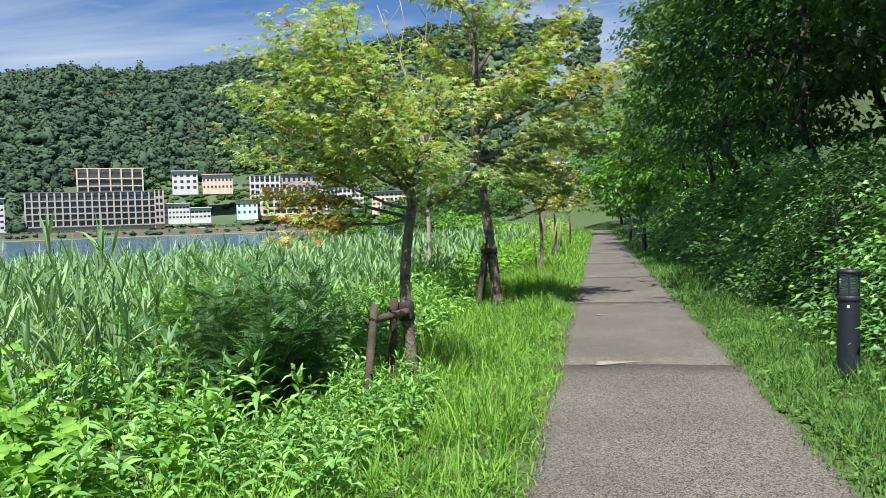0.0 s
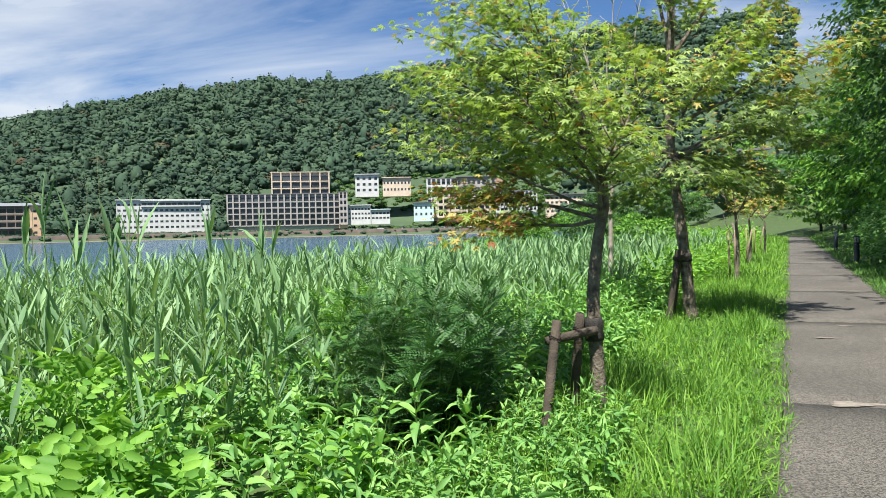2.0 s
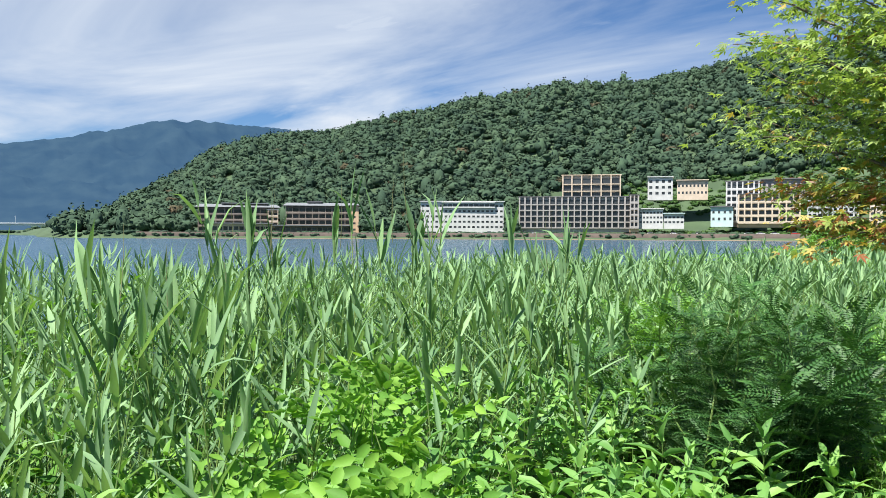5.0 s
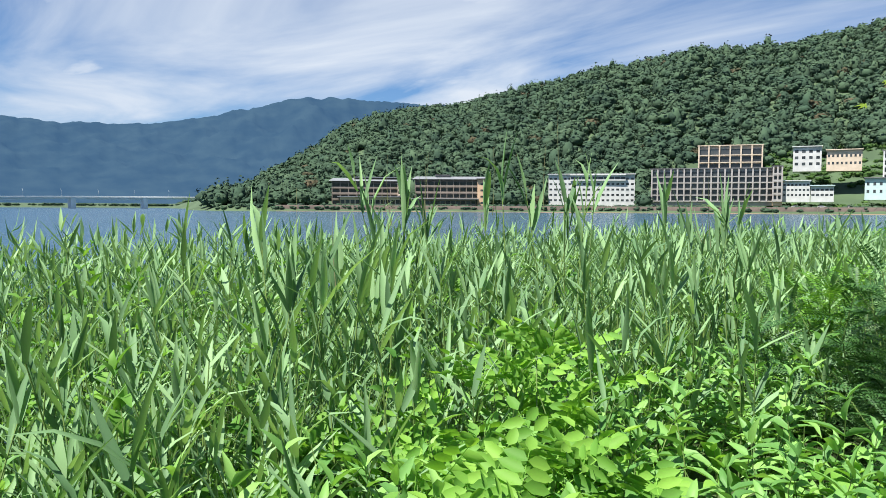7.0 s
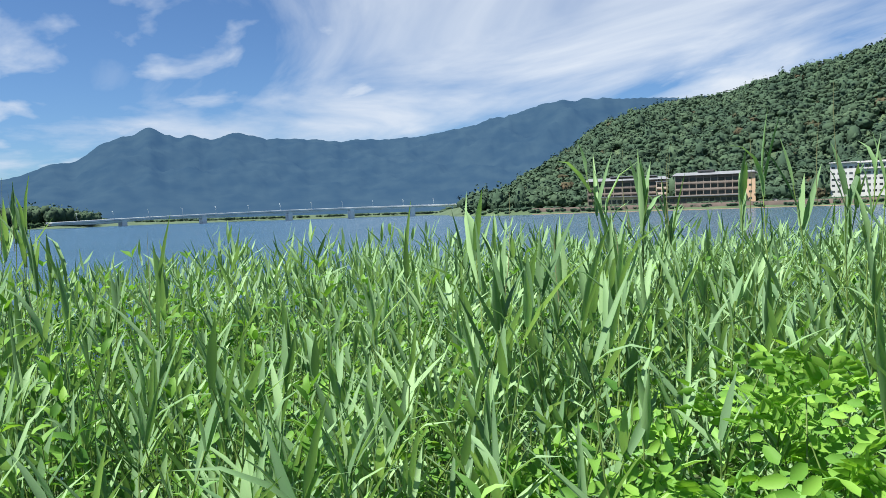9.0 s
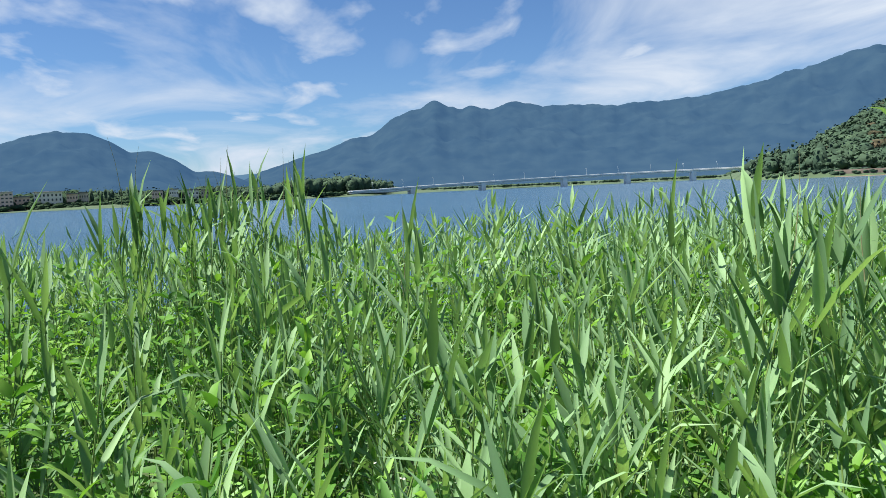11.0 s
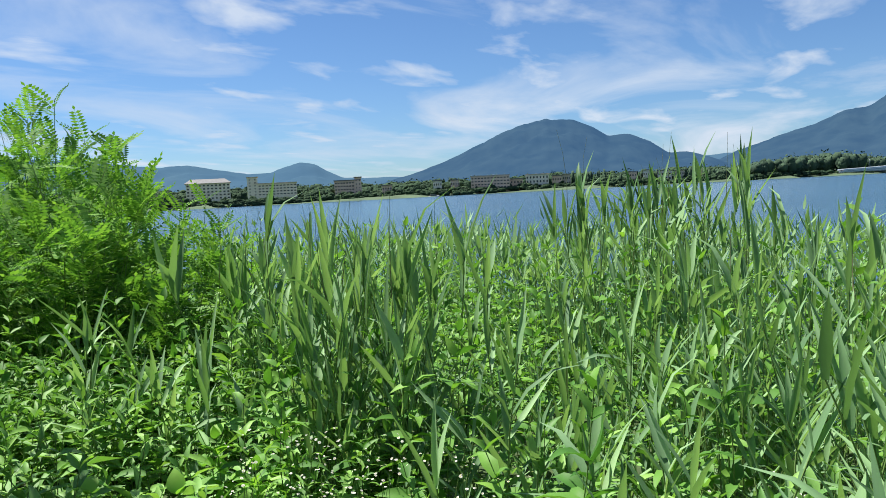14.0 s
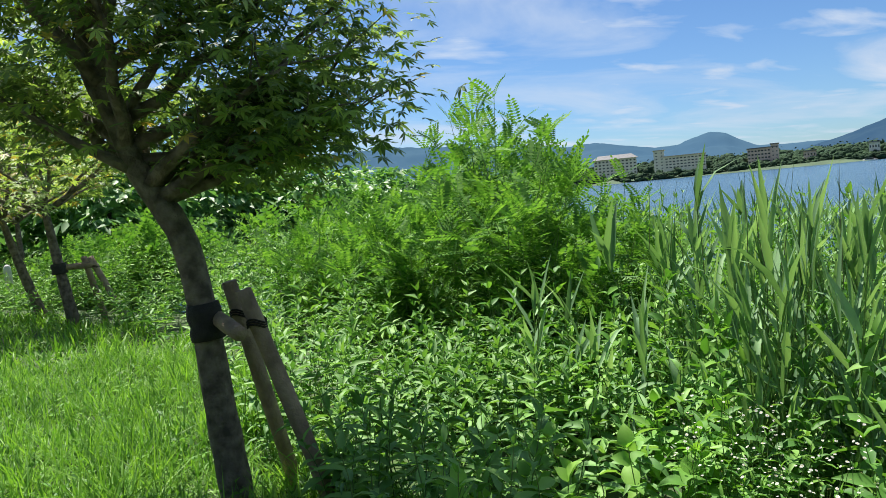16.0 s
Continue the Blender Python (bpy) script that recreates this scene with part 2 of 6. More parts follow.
# ---- mesh helpers ----
def mesh_tris(name, V, F, *mats, index=None, smooth=False):
    """A mesh of triangles from arrays."""
    V, F = np.asarray(V, np.float32).reshape(-1, 3), np.asarray(F, np.int32).reshape(-1, 3)
    me = bpy.data.meshes.new(name)
    me.vertices.add(len(V)); me.vertices.foreach_set("co", V.ravel())
    me.loops.add(F.size); me.loops.foreach_set("vertex_index", F.ravel())
    me.polygons.add(len(F)); me.polygons.foreach_set("loop_start", np.arange(0, F.size, 3, dtype=np.int32))
    for m in mats:
        me.materials.append(m)
    if index is not None:
        me.polygons.foreach_set("material_index", np.asarray(index, np.int32))
    if smooth:
        me.polygons.foreach_set("use_smooth", np.ones(len(F), dtype=bool))
    me.update(calc_edges=True)
    me.validate()
    return me


def part(name, data, material, parent, label="", place=None):
    """A bmesh or a mesh as ONE object under a thing."""
    if isinstance(data, bmesh.types.BMesh):
        me = bpy.data.meshes.new(name)
        data.to_mesh(me); data.free()
        data = me
    if material and not data.materials:
        data.materials.append(material)
    ob = new(name, data)
    ob.parent = parent
    if place is not None:
        ob.matrix_basis = place
    return tagged(ob, label)


def thing(name, label, category, place=None, group="", kind="", data=None):
    ob = new(name, data)
    if place is not None:
        ob.matrix_basis = place
    return tagged(ob, label, category, group, kind)


def join(chunks):
    """Joins (V, F) chunks into one."""
    Vs, Fs, n = [], [], 0
    for V, F in chunks:
        Vs.append(np.asarray(V).reshape(-1, 3)); Fs.append(np.asarray(F).reshape(-1, 3) + n); n += len(Vs[-1])
    return np.concatenate(Vs), np.concatenate(Fs)


def scatter(tV, tF, B, P):
    """Copies of a template by K bases (K,3,3; columns are the axes) and K places."""
    K, n = len(P), len(tV)
    V = np.einsum("kij,nj->kni", B, tV) + P[:, None, :]
    F = tF[None] + (np.arange(K) * n)[:, None, None]
    return V.reshape(-1, 3), F.reshape(-1, 3)


def unit(a):
    return a / np.maximum(np.linalg.norm(a, axis=-1, keepdims=True), 1e-9)


def basis(along, up, size):
    """Bases whose y runs along, z lies towards up, scaled by size (K,) or (K,3)."""
    y = unit(along)
    x = unit(np.cross(y, up))
    z = np.cross(x, y)
    size = np.asarray(size, float)
    size = size[:, None] if size.ndim == 1 else size
    return np.stack([x * size[:, :1], y * (size[:, 1:2] if size.shape[1] > 1 else size), z * (size[:, 2:3] if size.shape[1] > 1 else size)], axis=2)


def strip(width, length, rows, droop=0.0, fold=0.15, shape=None, cup=0.0):
    """A leaf along +y: three columns folded along the midrib, narrowing by shape(t), bending down by droop radians."""
    V, F = [], []
    y = z = 0.0
    for i in range(rows + 1):
        t = i / rows
        a = -droop * t * t + cup
        if i:
            y += math.cos(a) * length / rows; z += math.sin(a) * length / rows
        w = width * 0.5 * (shape(t) if shape else math.sin(math.pi * min(1, 0.12 + 0.88 * t) ** 0.8))
        V += [(-w, y, z + fold * w), (0, y, z), (w, y, z + fold * w)]
    for i in range(rows):
        a = 3 * i
        for b in (a, a + 1):
            F += [(b, b + 1, b + 4), (b, b + 4, b + 3)]
    return np.array(V), np.array(F)


def blade_shape(t):
    return min(1.0, 0.45 + 2.2 * t) * (1 - t ** 2.2) + 0.01


def oval_shape(t):
    return math.sin(math.pi * min(1.0, 0.04 + 0.96 * t) ** 0.75) + 0.02


def lance_shape(t):
    return math.sin(math.pi * min(1.0, 0.05 + 0.95 * t) ** 0.62) + 0.02


REED_LEAVES = [strip(1, 1, 3, d, 0.05, blade_shape) for d in (0.05, 0.25, 0.9)]
GRASS = [(np.array([(-0.5, 0, 0), (0.5, 0, 0), (-0.38, 0.55, -0.02 - d * 0.1), (0.38, 0.55, -0.02 - d * 0.1), (0, 1, -d * 0.5)]),
          np.array([(0, 1, 3), (0, 3, 2), (2, 3, 4)])) for d in (0.1, 0.6, 1.2)]
QUADLEAF = (np.array([(0, 0, 0), (0.5, 0.42, 0.06), (0, 1.0, -0.1), (-0.5, 0.42, 0.06)]), np.array([(0, 1, 2), (0, 2, 3)]))


def pinnate(pairs=9, leaflet=0.26, width=0.1, droop=0.7, oval=False):
    """A feather-like leaf of unit length: a rachis with paired oval leaflets."""
    V, F = [], []
    for i in range(pairs + 1):
        t = (i + 0.8) / (pairs + 1)
        y, z = t * (1 - 0.12 * droop * t), -droop * 0.35 * t * t
        s = leaflet * (0.75 + 0.4 * math.sin(math.pi * t))
        sides = ((-1, 0.25), (1, 0.25)) if i < pairs else ((0, 1),)
        for sx, sy in sides:
            n = len(V)
            d = Vector((sx, sy, -0.12)).normalized()
            c = Vector((-d.y, d.x, 0)).normalized() * width * 0.5
            p = Vector((0, y, z))
            if not oval:
                for q in (p, p + d * s * 0.45 + c, p + d * s, p + d * s * 0.45 - c):
                    V.append(tuple(q))
                F += [(n, n + 1, n + 2), (n, n + 2, n + 3)]
                continue
            low = Vector((0, 0, -0.30 * width))
            for q in (p, p + d * s * 0.3 + c, p + d * s * 0.72 + c * 0.85 + low, p + d * s + low * 2.2, p + d * s * 0.72 - c * 0.85 + low, p + d * s * 0.3 - c,
                      p + d * s * 0.3 + low, p + d * s * 0.72 + low * 1.8):
                V.append(tuple(q))
            F += [(n + a, n + b, n + e) for a, b, e in ((0, 1, 6), (0, 6, 5), (1, 2, 7), (1, 7, 6), (6, 7, 4), (6, 4, 5), (2, 3, 7), (7, 3, 4))]
    n = len(V)
    V += [(-0.008, 0, 0), (0.008, 0, 0), (0.004, 1 - 0.12 * droop, -droop * 0.35), (-0.004, 1 - 0.12 * droop, -droop * 0.35)]
    F += [(n, n + 1, n + 2), (n, n + 2, n + 3)]
    return np.array(V), np.array(F)


PINNATE = [pinnate(9, 0.19, 0.085, d) for d in (0.5, 1.0)]
FEATHER = [pinnate(10, 0.14, 0.058, d) for d in (0.5, 1.0)]
FAR_SPRAY = [pinnate(5, 0.24, 0.13, d) for d in (0.5, 1.0)]
PINNATE_BIG = [pinnate(5, 0.27, 0.135, d, True) for d in (0.8, 1.5)]


def maple_leaf():
    """Five pointed lobes spread like fingers, unit long."""
    V, F = [(0, 0, 0)], []
    for a, s in ((-88, 0.62), (-42, 0.90), (0, 1.0), (42, 0.90), (88, 0.62)):
        d, c = Vector((math.sin(radians(a)), math.cos(radians(a)), 0)), Vector((math.cos(radians(a)), -math.sin(radians(a)), 0))
        n = len(V)
        for q in (d * s * 0.45 + c * s * 0.15, d * s, d * s * 0.45 - c * s * 0.15):
            V.append((q.x, q.y, -0.25 * q.length ** 2))
        F += [(0, n, n + 1), (0, n + 1, n + 2)]
    return np.array(V), np.array(F)


MAPLE = maple_leaf()


def tube(points, radii, sides=6):
    """A tapered tube along a line of points."""
    P = np.asarray(points, float)
    T = unit(np.gradient(P, axis=0))
    ref = np.array([0.0, 0.0, 1.0]) if abs(T[0][2]) < 0.9 else np.array([1.0, 0.0, 0.0])
    X = unit(np.cross(T, ref)); Y = np.cross(T, X)
    a = np.arange(sides) * 2 * math.pi / sides
    V = P[:, None] + np.asarray(radii)[:, None, None] * (np.cos(a)[None, :, None] * X[:, None] + np.sin(a)[None, :, None] * Y[:, None])
    F = []
    n = len(P)
    for i in range(n - 1):
        for j in range(sides):
            p, q = i * sides + j, i * sides + (j + 1) % sides
            F += [(p, q, q + sides), (p, q + sides, p + sides)]
    V = np.concatenate([V.reshape(-1, 3), P[:1], P[-1:]])
    for j in range(sides):
        F += [((j + 1) % sides, j, n * sides), ((n - 1) * sides + j, (n - 1) * sides + (j + 1) % sides, n * sides + 1)]
    return V, np.array(F)


def box(x0, x1, y0, y1, z0, z1, bevel=0.0):
    bm = bmesh.new()
    bmesh.ops.create_cube(bm, size=1, matrix=Matrix.Translation(((x0 + x1) / 2, (y0 + y1) / 2, (z0 + z1) / 2)) @ Matrix.Diagonal((x1 - x0, y1 - y0, z1 - z0, 1)))
    if bevel:
        bmesh.ops.bevel(bm, geom=bm.edges[:], offset=bevel, segments=2, affect="EDGES")
    return bm


# ---- plan ----
PX, PD, PN = 0.44, np.array([0.1995, 0.9799]), np.array([0.9799, -0.1995])   # the path's middle line and its right-hand normal
HALF = 0.86
EYE0 = np.array([-0.8, 1.8])
LAKE = -1.0


def bend(s):
    """How far the path's middle line swings to the right, behind the start and far ahead."""
    s = np.asarray(s, float)
    return np.where(s < 0, 0.0215 * s * s, 0.0) - np.where(s > 78, 0.012 * (s - 78) ** 2, 0.0)


def su(x, y):
    x, y = np.asarray(x, float) - PX, np.asarray(y, float)
    s = x * PD[0] + y * PD[1]
    return s, x * PN[0] + y * PN[1] - bend(np.clip(s, -60, 125))


def xy(s, u):
    s, u = np.asarray(s, float), np.asarray(u, float)
    w = u + bend(s)
    return PX + s * PD[0] + w * PN[0], s * PD[1] + w * PN[1]


def smooth(a, b, x):
    t = np.clip((np.asarray(x, float) - a) / (b - a), 0, 1)
    return t * t * (3 - 2 * t)


def near_z(x, y):
    s, u = su(x, y)
    z = -1.5 * smooth(-2.8, -14.0, u) + 0.75 * smooth(1.9, 5.0, u) + 4.0 * smooth(5, 25, u)
    z = z + 0.03 * np.sin(x * 1.7) * np.sin(y * 1.3) * (np.abs(u) > 1.2)
    return z


def shore_far(az):
    return np.interp(az, [-8, 4, 14, 57, 61.5, 64, 84, 89, 98, 115, 135, 152, 172], [330, 390, 430, 445, 470, 1350, 1150, 800, 680, 620, 570, 420, 260])


def hill_el(az):
    return np.interp(az, [-60, -30, 1.3, 5.2, 14.4, 19.4, 26, 30.5, 38, 42.3, 48.8, 51.2, 53.1, 55.8, 58.7, 62.5],
                     [9, 13, 13.6, 12.2, 11.3, 10.3, 10.3, 9.6, 8.1, 7.0, 6.1, 5.3, 3.75, 2.3, 0.6, 0.0])


RIDGE = 950.0


def land_z(az, r):
    """The height of the land beyond the lake."""
    d = shore_far(az)
    k = np.clip((r - d - 75) / np.maximum(RIDGE - d - 75, 50), 0, 1.0)
    top = 1.5 + RIDGE * np.tan(np.radians(hill_el(az)))
    rise = np.where((az > -60) & (az < 63), top * (0.62 * k + 0.38 * np.sin(k * math.pi / 2)), 0)
    rise = rise * np.where(r > RIDGE, np.clip(1 - (r - RIDGE) / 900, 0, 1), 1)
    fold = 1 + 0.06 * np.sin(az * 0.9 + r * 0.004) * np.sin(k * math.pi)
    return LAKE + 3.2 * smooth(0, 7, r - d) + 5.0 * smooth(60, 400, r - d) + rise * fold


def far_xyz(az, r, z):
    a = np.radians(az)
    return EYE0[0] - r * np.sin(a), EYE0[1] + r * np.cos(a), z


def build_ground():
    rs = np.concatenate([[0], np.geomspace(0.35, 60, 70), np.geomspace(66, 380, 22), np.linspace(395, 480, 18), np.geomspace(500, 4600, 34)])
    azs = np.concatenate([np.arange(-8, 172, 1.2), np.arange(172, 352, 3.0)])
    A, R = np.meshgrid(azs, rs)
    X, Y, _ = far_xyz(A, R, 0)
    A2 = np.where(A > 180, A - 360, A)
    near = near_z(X, Y)
    lakeside = (A > -8) & (A < 172)
    s, u = su(X, Y)
    wet = smooth(20, 40, R)
    bed = np.where(R < shore_far(A), np.minimum(near, LAKE - 0.6), 0)
    far = np.where(R < shore_far(A), LAKE - 0.6, land_z(A, R))
    Z = np.where(lakeside, near * (1 - wet) + np.where(near < -0.9, far, near) * wet, near)
    start = np.interp(A2, [-150, -110, -30, -8], [600, 40, 40, 330])
    back = np.clip(near, -1, 6) + 0.25 * np.clip(R - start, 0, 700) * smooth(-165, -120, A2)
    Z = np.where(lakeside & (R > 60), np.where(u > -6, np.clip(near, -0.9, 3) + np.maximum(far, 0) * smooth(330, 420, R), far), np.where(R > 60, back, Z))
    nr, na = A.shape
    V = np.stack([X, Y, Z], -1).reshape(-1, 3)
    i, j = np.meshgrid(np.arange(nr - 1), np.arange(na), indexing="ij")
    a, b = i * na + j, i * na + (j + 1) % na
    F = np.concatenate([np.stack([a, b + na, b], -1).reshape(-1, 3), np.stack([a, a + na, b + na], -1).reshape(-1, 3)])
    tagged(new("ground", mesh_tris("ground", V, F, M_SOIL, M_FLOOR, index=np.tile((rs[i] > 300).ravel(), 2), smooth=True)), "dark green soil sloping down to the lake", "ground", kind="structure")


build_ground()


def build_path():
    """Cast slabs with worn edges, parted by ragged open joints."""
    path = tagged(new("path"), "grey-brown exposed aggregate footpath with cracked joints", "path", kind="structure")
    rng = np.random.default_rng(3)
    joints = [(-40, 0.01), (-9, 0.01), (-3.5, 0.01), (2.2, 0.006), (7.66, 0.0015), (13.3, 0.022), (18.8, 0.005), (24.3, 0.03), (31, 0.012), (38, 0.02), (46, 0.012), (60, 0.012), (78, 0.012), (112, 0.0)]
    cols = np.linspace(-HALF, HALF, 15)
    for (s0, g0), (s1, g1) in zip(joints, joints[1:]):
        rows = np.linspace(0, 1, max(4, int((s1 - s0) / 0.5)))
        wl, wr = rng.normal(0, 0.016, len(rows)), rng.normal(0, 0.016, len(rows))
        r0, r1 = rng.normal(0, 0.012, len(cols)) * (g0 > 0.009), rng.normal(0, 0.012, len(cols)) * (g1 > 0.009)
        S = (s0 + g0 + r0)[None] * (1 - rows)[:, None] + (s1 - g1 + r1)[None] * rows[:, None]
        edge = np.abs(cols) / HALF
        U = cols[None] + (wl[:, None] * (cols < 0) + wr[:, None] * (cols > 0)) * edge[None] ** 3
        x, y = xy(S, U)
        z = 0.028 - 0.012 * edge[None] ** 2 + rng.normal(0, 0.0012, S.shape) + rng.uniform(-0.0012, 0.0012)
        top = np.stack([x, y, z], -1).reshape(-1, 3)
        n, m = len(rows), len(cols)
        i, j = np.meshgrid(np.arange(n - 1), np.arange(m - 1), indexing="ij")
        a = i * m + j
        F = np.concatenate([np.stack([a, a + 1, a + m + 1], -1).reshape(-1, 3), np.stack([a, a + m + 1, a + m], -1).reshape(-1, 3)])
        rim = np.concatenate([np.arange(m), np.arange(1, n) * m + m - 1, (n - 1) * m + np.arange(m - 2, -1, -1), np.arange(n - 2, 0, -1) * m])
        low = top[rim] * np.array([1, 1, 0]) + np.array([0, 0, -0.06])
        k = len(rim)
        q = np.arange(k)
        W = np.concatenate([np.stack([rim, len(top) + q, rim[(q + 1) % k]], -1), np.stack([rim[(q + 1) % k], len(top) + q, len(top) + (q + 1) % k], -1)])
        part("slab", mesh_tris("slab", np.concatenate([top, low]), np.concatenate([F, W])[:, ::-1], M_PATH), None, path)
    # pale worn patches
    for px_, py_, r in ((1.66, 7.62, 0.11), (2.35, 11.4, 0.06), (2.9, 12.6, 0.05)):
        a = np.linspace(0, 2 * math.pi, 25)[:-1]
        rr = r * (1 + 0.35 * np.sin(a * 3 + px_) + rng.normal(0, 0.14, 24))
        V = np.concatenate([[(px_, py_, 0.036)], np.stack([px_ + rr * 1.7 * np.cos(a), py_ + rr * 0.8 * np.sin(a), np.full(24, 0.034)], -1)])
        F = [(0, 1 + k, 1 + (k + 1) % 24) for k in range(24)]
        part("worn_patch", mesh_tris("worn_patch", V, F, M_PATCH), None, path, "pale worn patch")


build_path()
bm = bmesh.new()
bmesh.ops.create_grid(bm, x_segments=2, y_segments=2, size=4000, matrix=Matrix.Translation((-3990, 600, LAKE)))
me = bpy.data.meshes.new("water"); bm.to_mesh(me); bm.free(); me.materials.append(M_WATER)
tagged(new("water", me), "blue-grey rippled lake water", "lake", kind="structure")


# ---- far mountains ----
def mountain(name, label, ridge, dist, material, depth=700, az0=40, az1=160, seed=1):
    """A range under a ridge line (bearing, elevation in degrees), with spurs and gullies down its face."""
    az = np.arange(az0, az1, 0.18)
    ridge = sorted(ridge)
    el = np.interp(az, [p[0] for p in ridge], [p[1] for p in ridge])
    ker = np.array([1, 2, 1]) / 4
    el = np.convolve(np.pad(el, 1, mode="edge"), ker, mode="valid")
    el = el * (1 + 0.02 * np.array([noise.fractal(Vector((a * 1.1, seed * 5.0, 0)), 0.8, 2.0, 4) for a in az]))
    ks = np.linspace(0, 1, 38)
    V = []
    for k in ks:
        r = dist - depth * (1 - k)
        rough = np.array([noise.fractal(Vector((a * 0.38 + k * 1.3 + seed * 31, k * 5.0, 0)), 1.0, 2.0, 4) for a in az])
        h = 1.5 + dist * np.tan(np.radians(el)) * (k ** 1.15) * (1 + 0.22 * rough * math.sin(k * math.pi * 0.985)) + rough * 3 * (k > 0.02)
        V.append(np.stack(far_xyz(az, r + rough * 35 * math.sin(k * math.pi), np.where(k == 0, -20, h)), -1))
    V = np.array(V)
    n, m = V.shape[:2]
    i, j = np.meshgrid(np.arange(n - 1), np.arange(m - 1), indexing="ij")
    a = i * m + j
    F = np.concatenate([np.stack([a, a + 1, a + m + 1], -1).reshape(-1, 3), np.stack([a, a + m + 1, a + m], -1).reshape(-1, 3)])
    tagged(new(name, mesh_tris(name, V.reshape(-1, 3), F, material, smooth=True)), label, "mountain", kind="structure")


mountain("backdrop", "forested mountain range across the lake, blue-green with painted haze",
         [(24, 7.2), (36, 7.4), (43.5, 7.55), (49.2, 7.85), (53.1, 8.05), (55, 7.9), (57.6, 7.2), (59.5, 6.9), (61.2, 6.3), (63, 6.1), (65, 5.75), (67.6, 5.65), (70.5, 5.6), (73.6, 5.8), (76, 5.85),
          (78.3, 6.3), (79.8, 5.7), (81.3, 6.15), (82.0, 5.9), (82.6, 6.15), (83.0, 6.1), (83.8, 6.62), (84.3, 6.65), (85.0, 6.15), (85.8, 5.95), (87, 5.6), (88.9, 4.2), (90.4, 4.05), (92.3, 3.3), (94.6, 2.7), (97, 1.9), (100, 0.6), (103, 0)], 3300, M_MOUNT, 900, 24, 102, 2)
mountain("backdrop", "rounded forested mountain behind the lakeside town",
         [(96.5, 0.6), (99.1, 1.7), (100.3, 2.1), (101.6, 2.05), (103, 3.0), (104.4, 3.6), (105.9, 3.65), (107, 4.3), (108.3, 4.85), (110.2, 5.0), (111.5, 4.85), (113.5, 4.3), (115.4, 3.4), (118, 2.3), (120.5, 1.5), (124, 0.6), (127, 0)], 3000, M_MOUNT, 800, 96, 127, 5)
mountain("backdrop", "distant hills on the horizon, pale blue with painted haze",
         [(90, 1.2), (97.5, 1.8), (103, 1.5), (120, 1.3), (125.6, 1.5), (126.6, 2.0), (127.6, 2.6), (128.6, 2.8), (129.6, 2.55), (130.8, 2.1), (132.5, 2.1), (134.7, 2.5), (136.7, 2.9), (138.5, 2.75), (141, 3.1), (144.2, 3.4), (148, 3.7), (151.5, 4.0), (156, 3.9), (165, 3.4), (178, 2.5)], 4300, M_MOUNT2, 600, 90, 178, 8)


# ---- plants ----
RNG = np.random.default_rng(11)


def rand_dirs(n, tilt_lo, tilt_hi, rng, az=None):
    """Directions leaning by a tilt in radians from straight up, at random azimuths."""
    a = rng.uniform(0, 2 * math.pi, n) if az is None else az
    t = rng.uniform(tilt_lo, tilt_hi, n)
    return np.stack([np.sin(t) * np.cos(a), np.sin(t) * np.sin(a), np.cos(t)], -1)


def place_su(n, s0, s1, u0, u1, rng, keep=None):
    s, u = rng.uniform(s0, s1, n), rng.uniform(u0, u1, n)
    if keep is not None:
        k = keep(s, u)
        s, u = s[k], u[k]
    x, y = xy(s, u)
    return np.stack([x, y, near_z(x, y) - 0.02], -1), s, u


def stems(P, tips, r0, r1, sides=3, bow=0.0, rng=RNG):
    """Thin stems from P to tips, in three lengths."""
    n = len(P)
    ts = np.array([0, 0.35, 0.7, 1.0])
    side = rng.normal(0, bow, (n, 3)) * np.array([1, 1, 0])
    L = P[:, None] + (tips - P)[:, None] * ts[None, :, None] + side[:, None] * (ts * (1 - ts))[None, :, None] * 4
    a = np.arange(sides) * 2 * math.pi / sides
    ring = np.stack([np.cos(a), np.sin(a), 0 * a], -1)
    rad = r0 + (r1 - r0) * ts
    V = L[:, :, None] + rad[None, :, None, None] * ring[None, None]
    F = []
    for i in range(3):
        for j in range(sides):
            p, q = i * sides + j, i * sides + (j + 1) % sides
            F += [(p, q, q + sides), (p, q + sides, p + sides)]
    F = np.array(F)[None] + (np.arange(n) * 4 * sides)[:, None, None]
    return (V.reshape(-1, 3), F.reshape(-1, 3)), L


def along(L, t):
    """Points at the shares t (n,k) along lines L (n,4,3)."""
    ts = np.array([0, 0.35, 0.7, 1.0])
    i = np.clip(np.searchsorted(ts, t, side="right") - 1, 0, 2)
    f = (t - ts[i]) / (ts[i + 1] - ts[i])
    a = np.take_along_axis(L, i[..., None].repeat(3, -1), 1)
    b = np.take_along_axis(L, (i + 1)[..., None].repeat(3, -1), 1)
    return a + (b - a) * f[..., None]


UP = np.array([0.0, 0.0, 1.0])


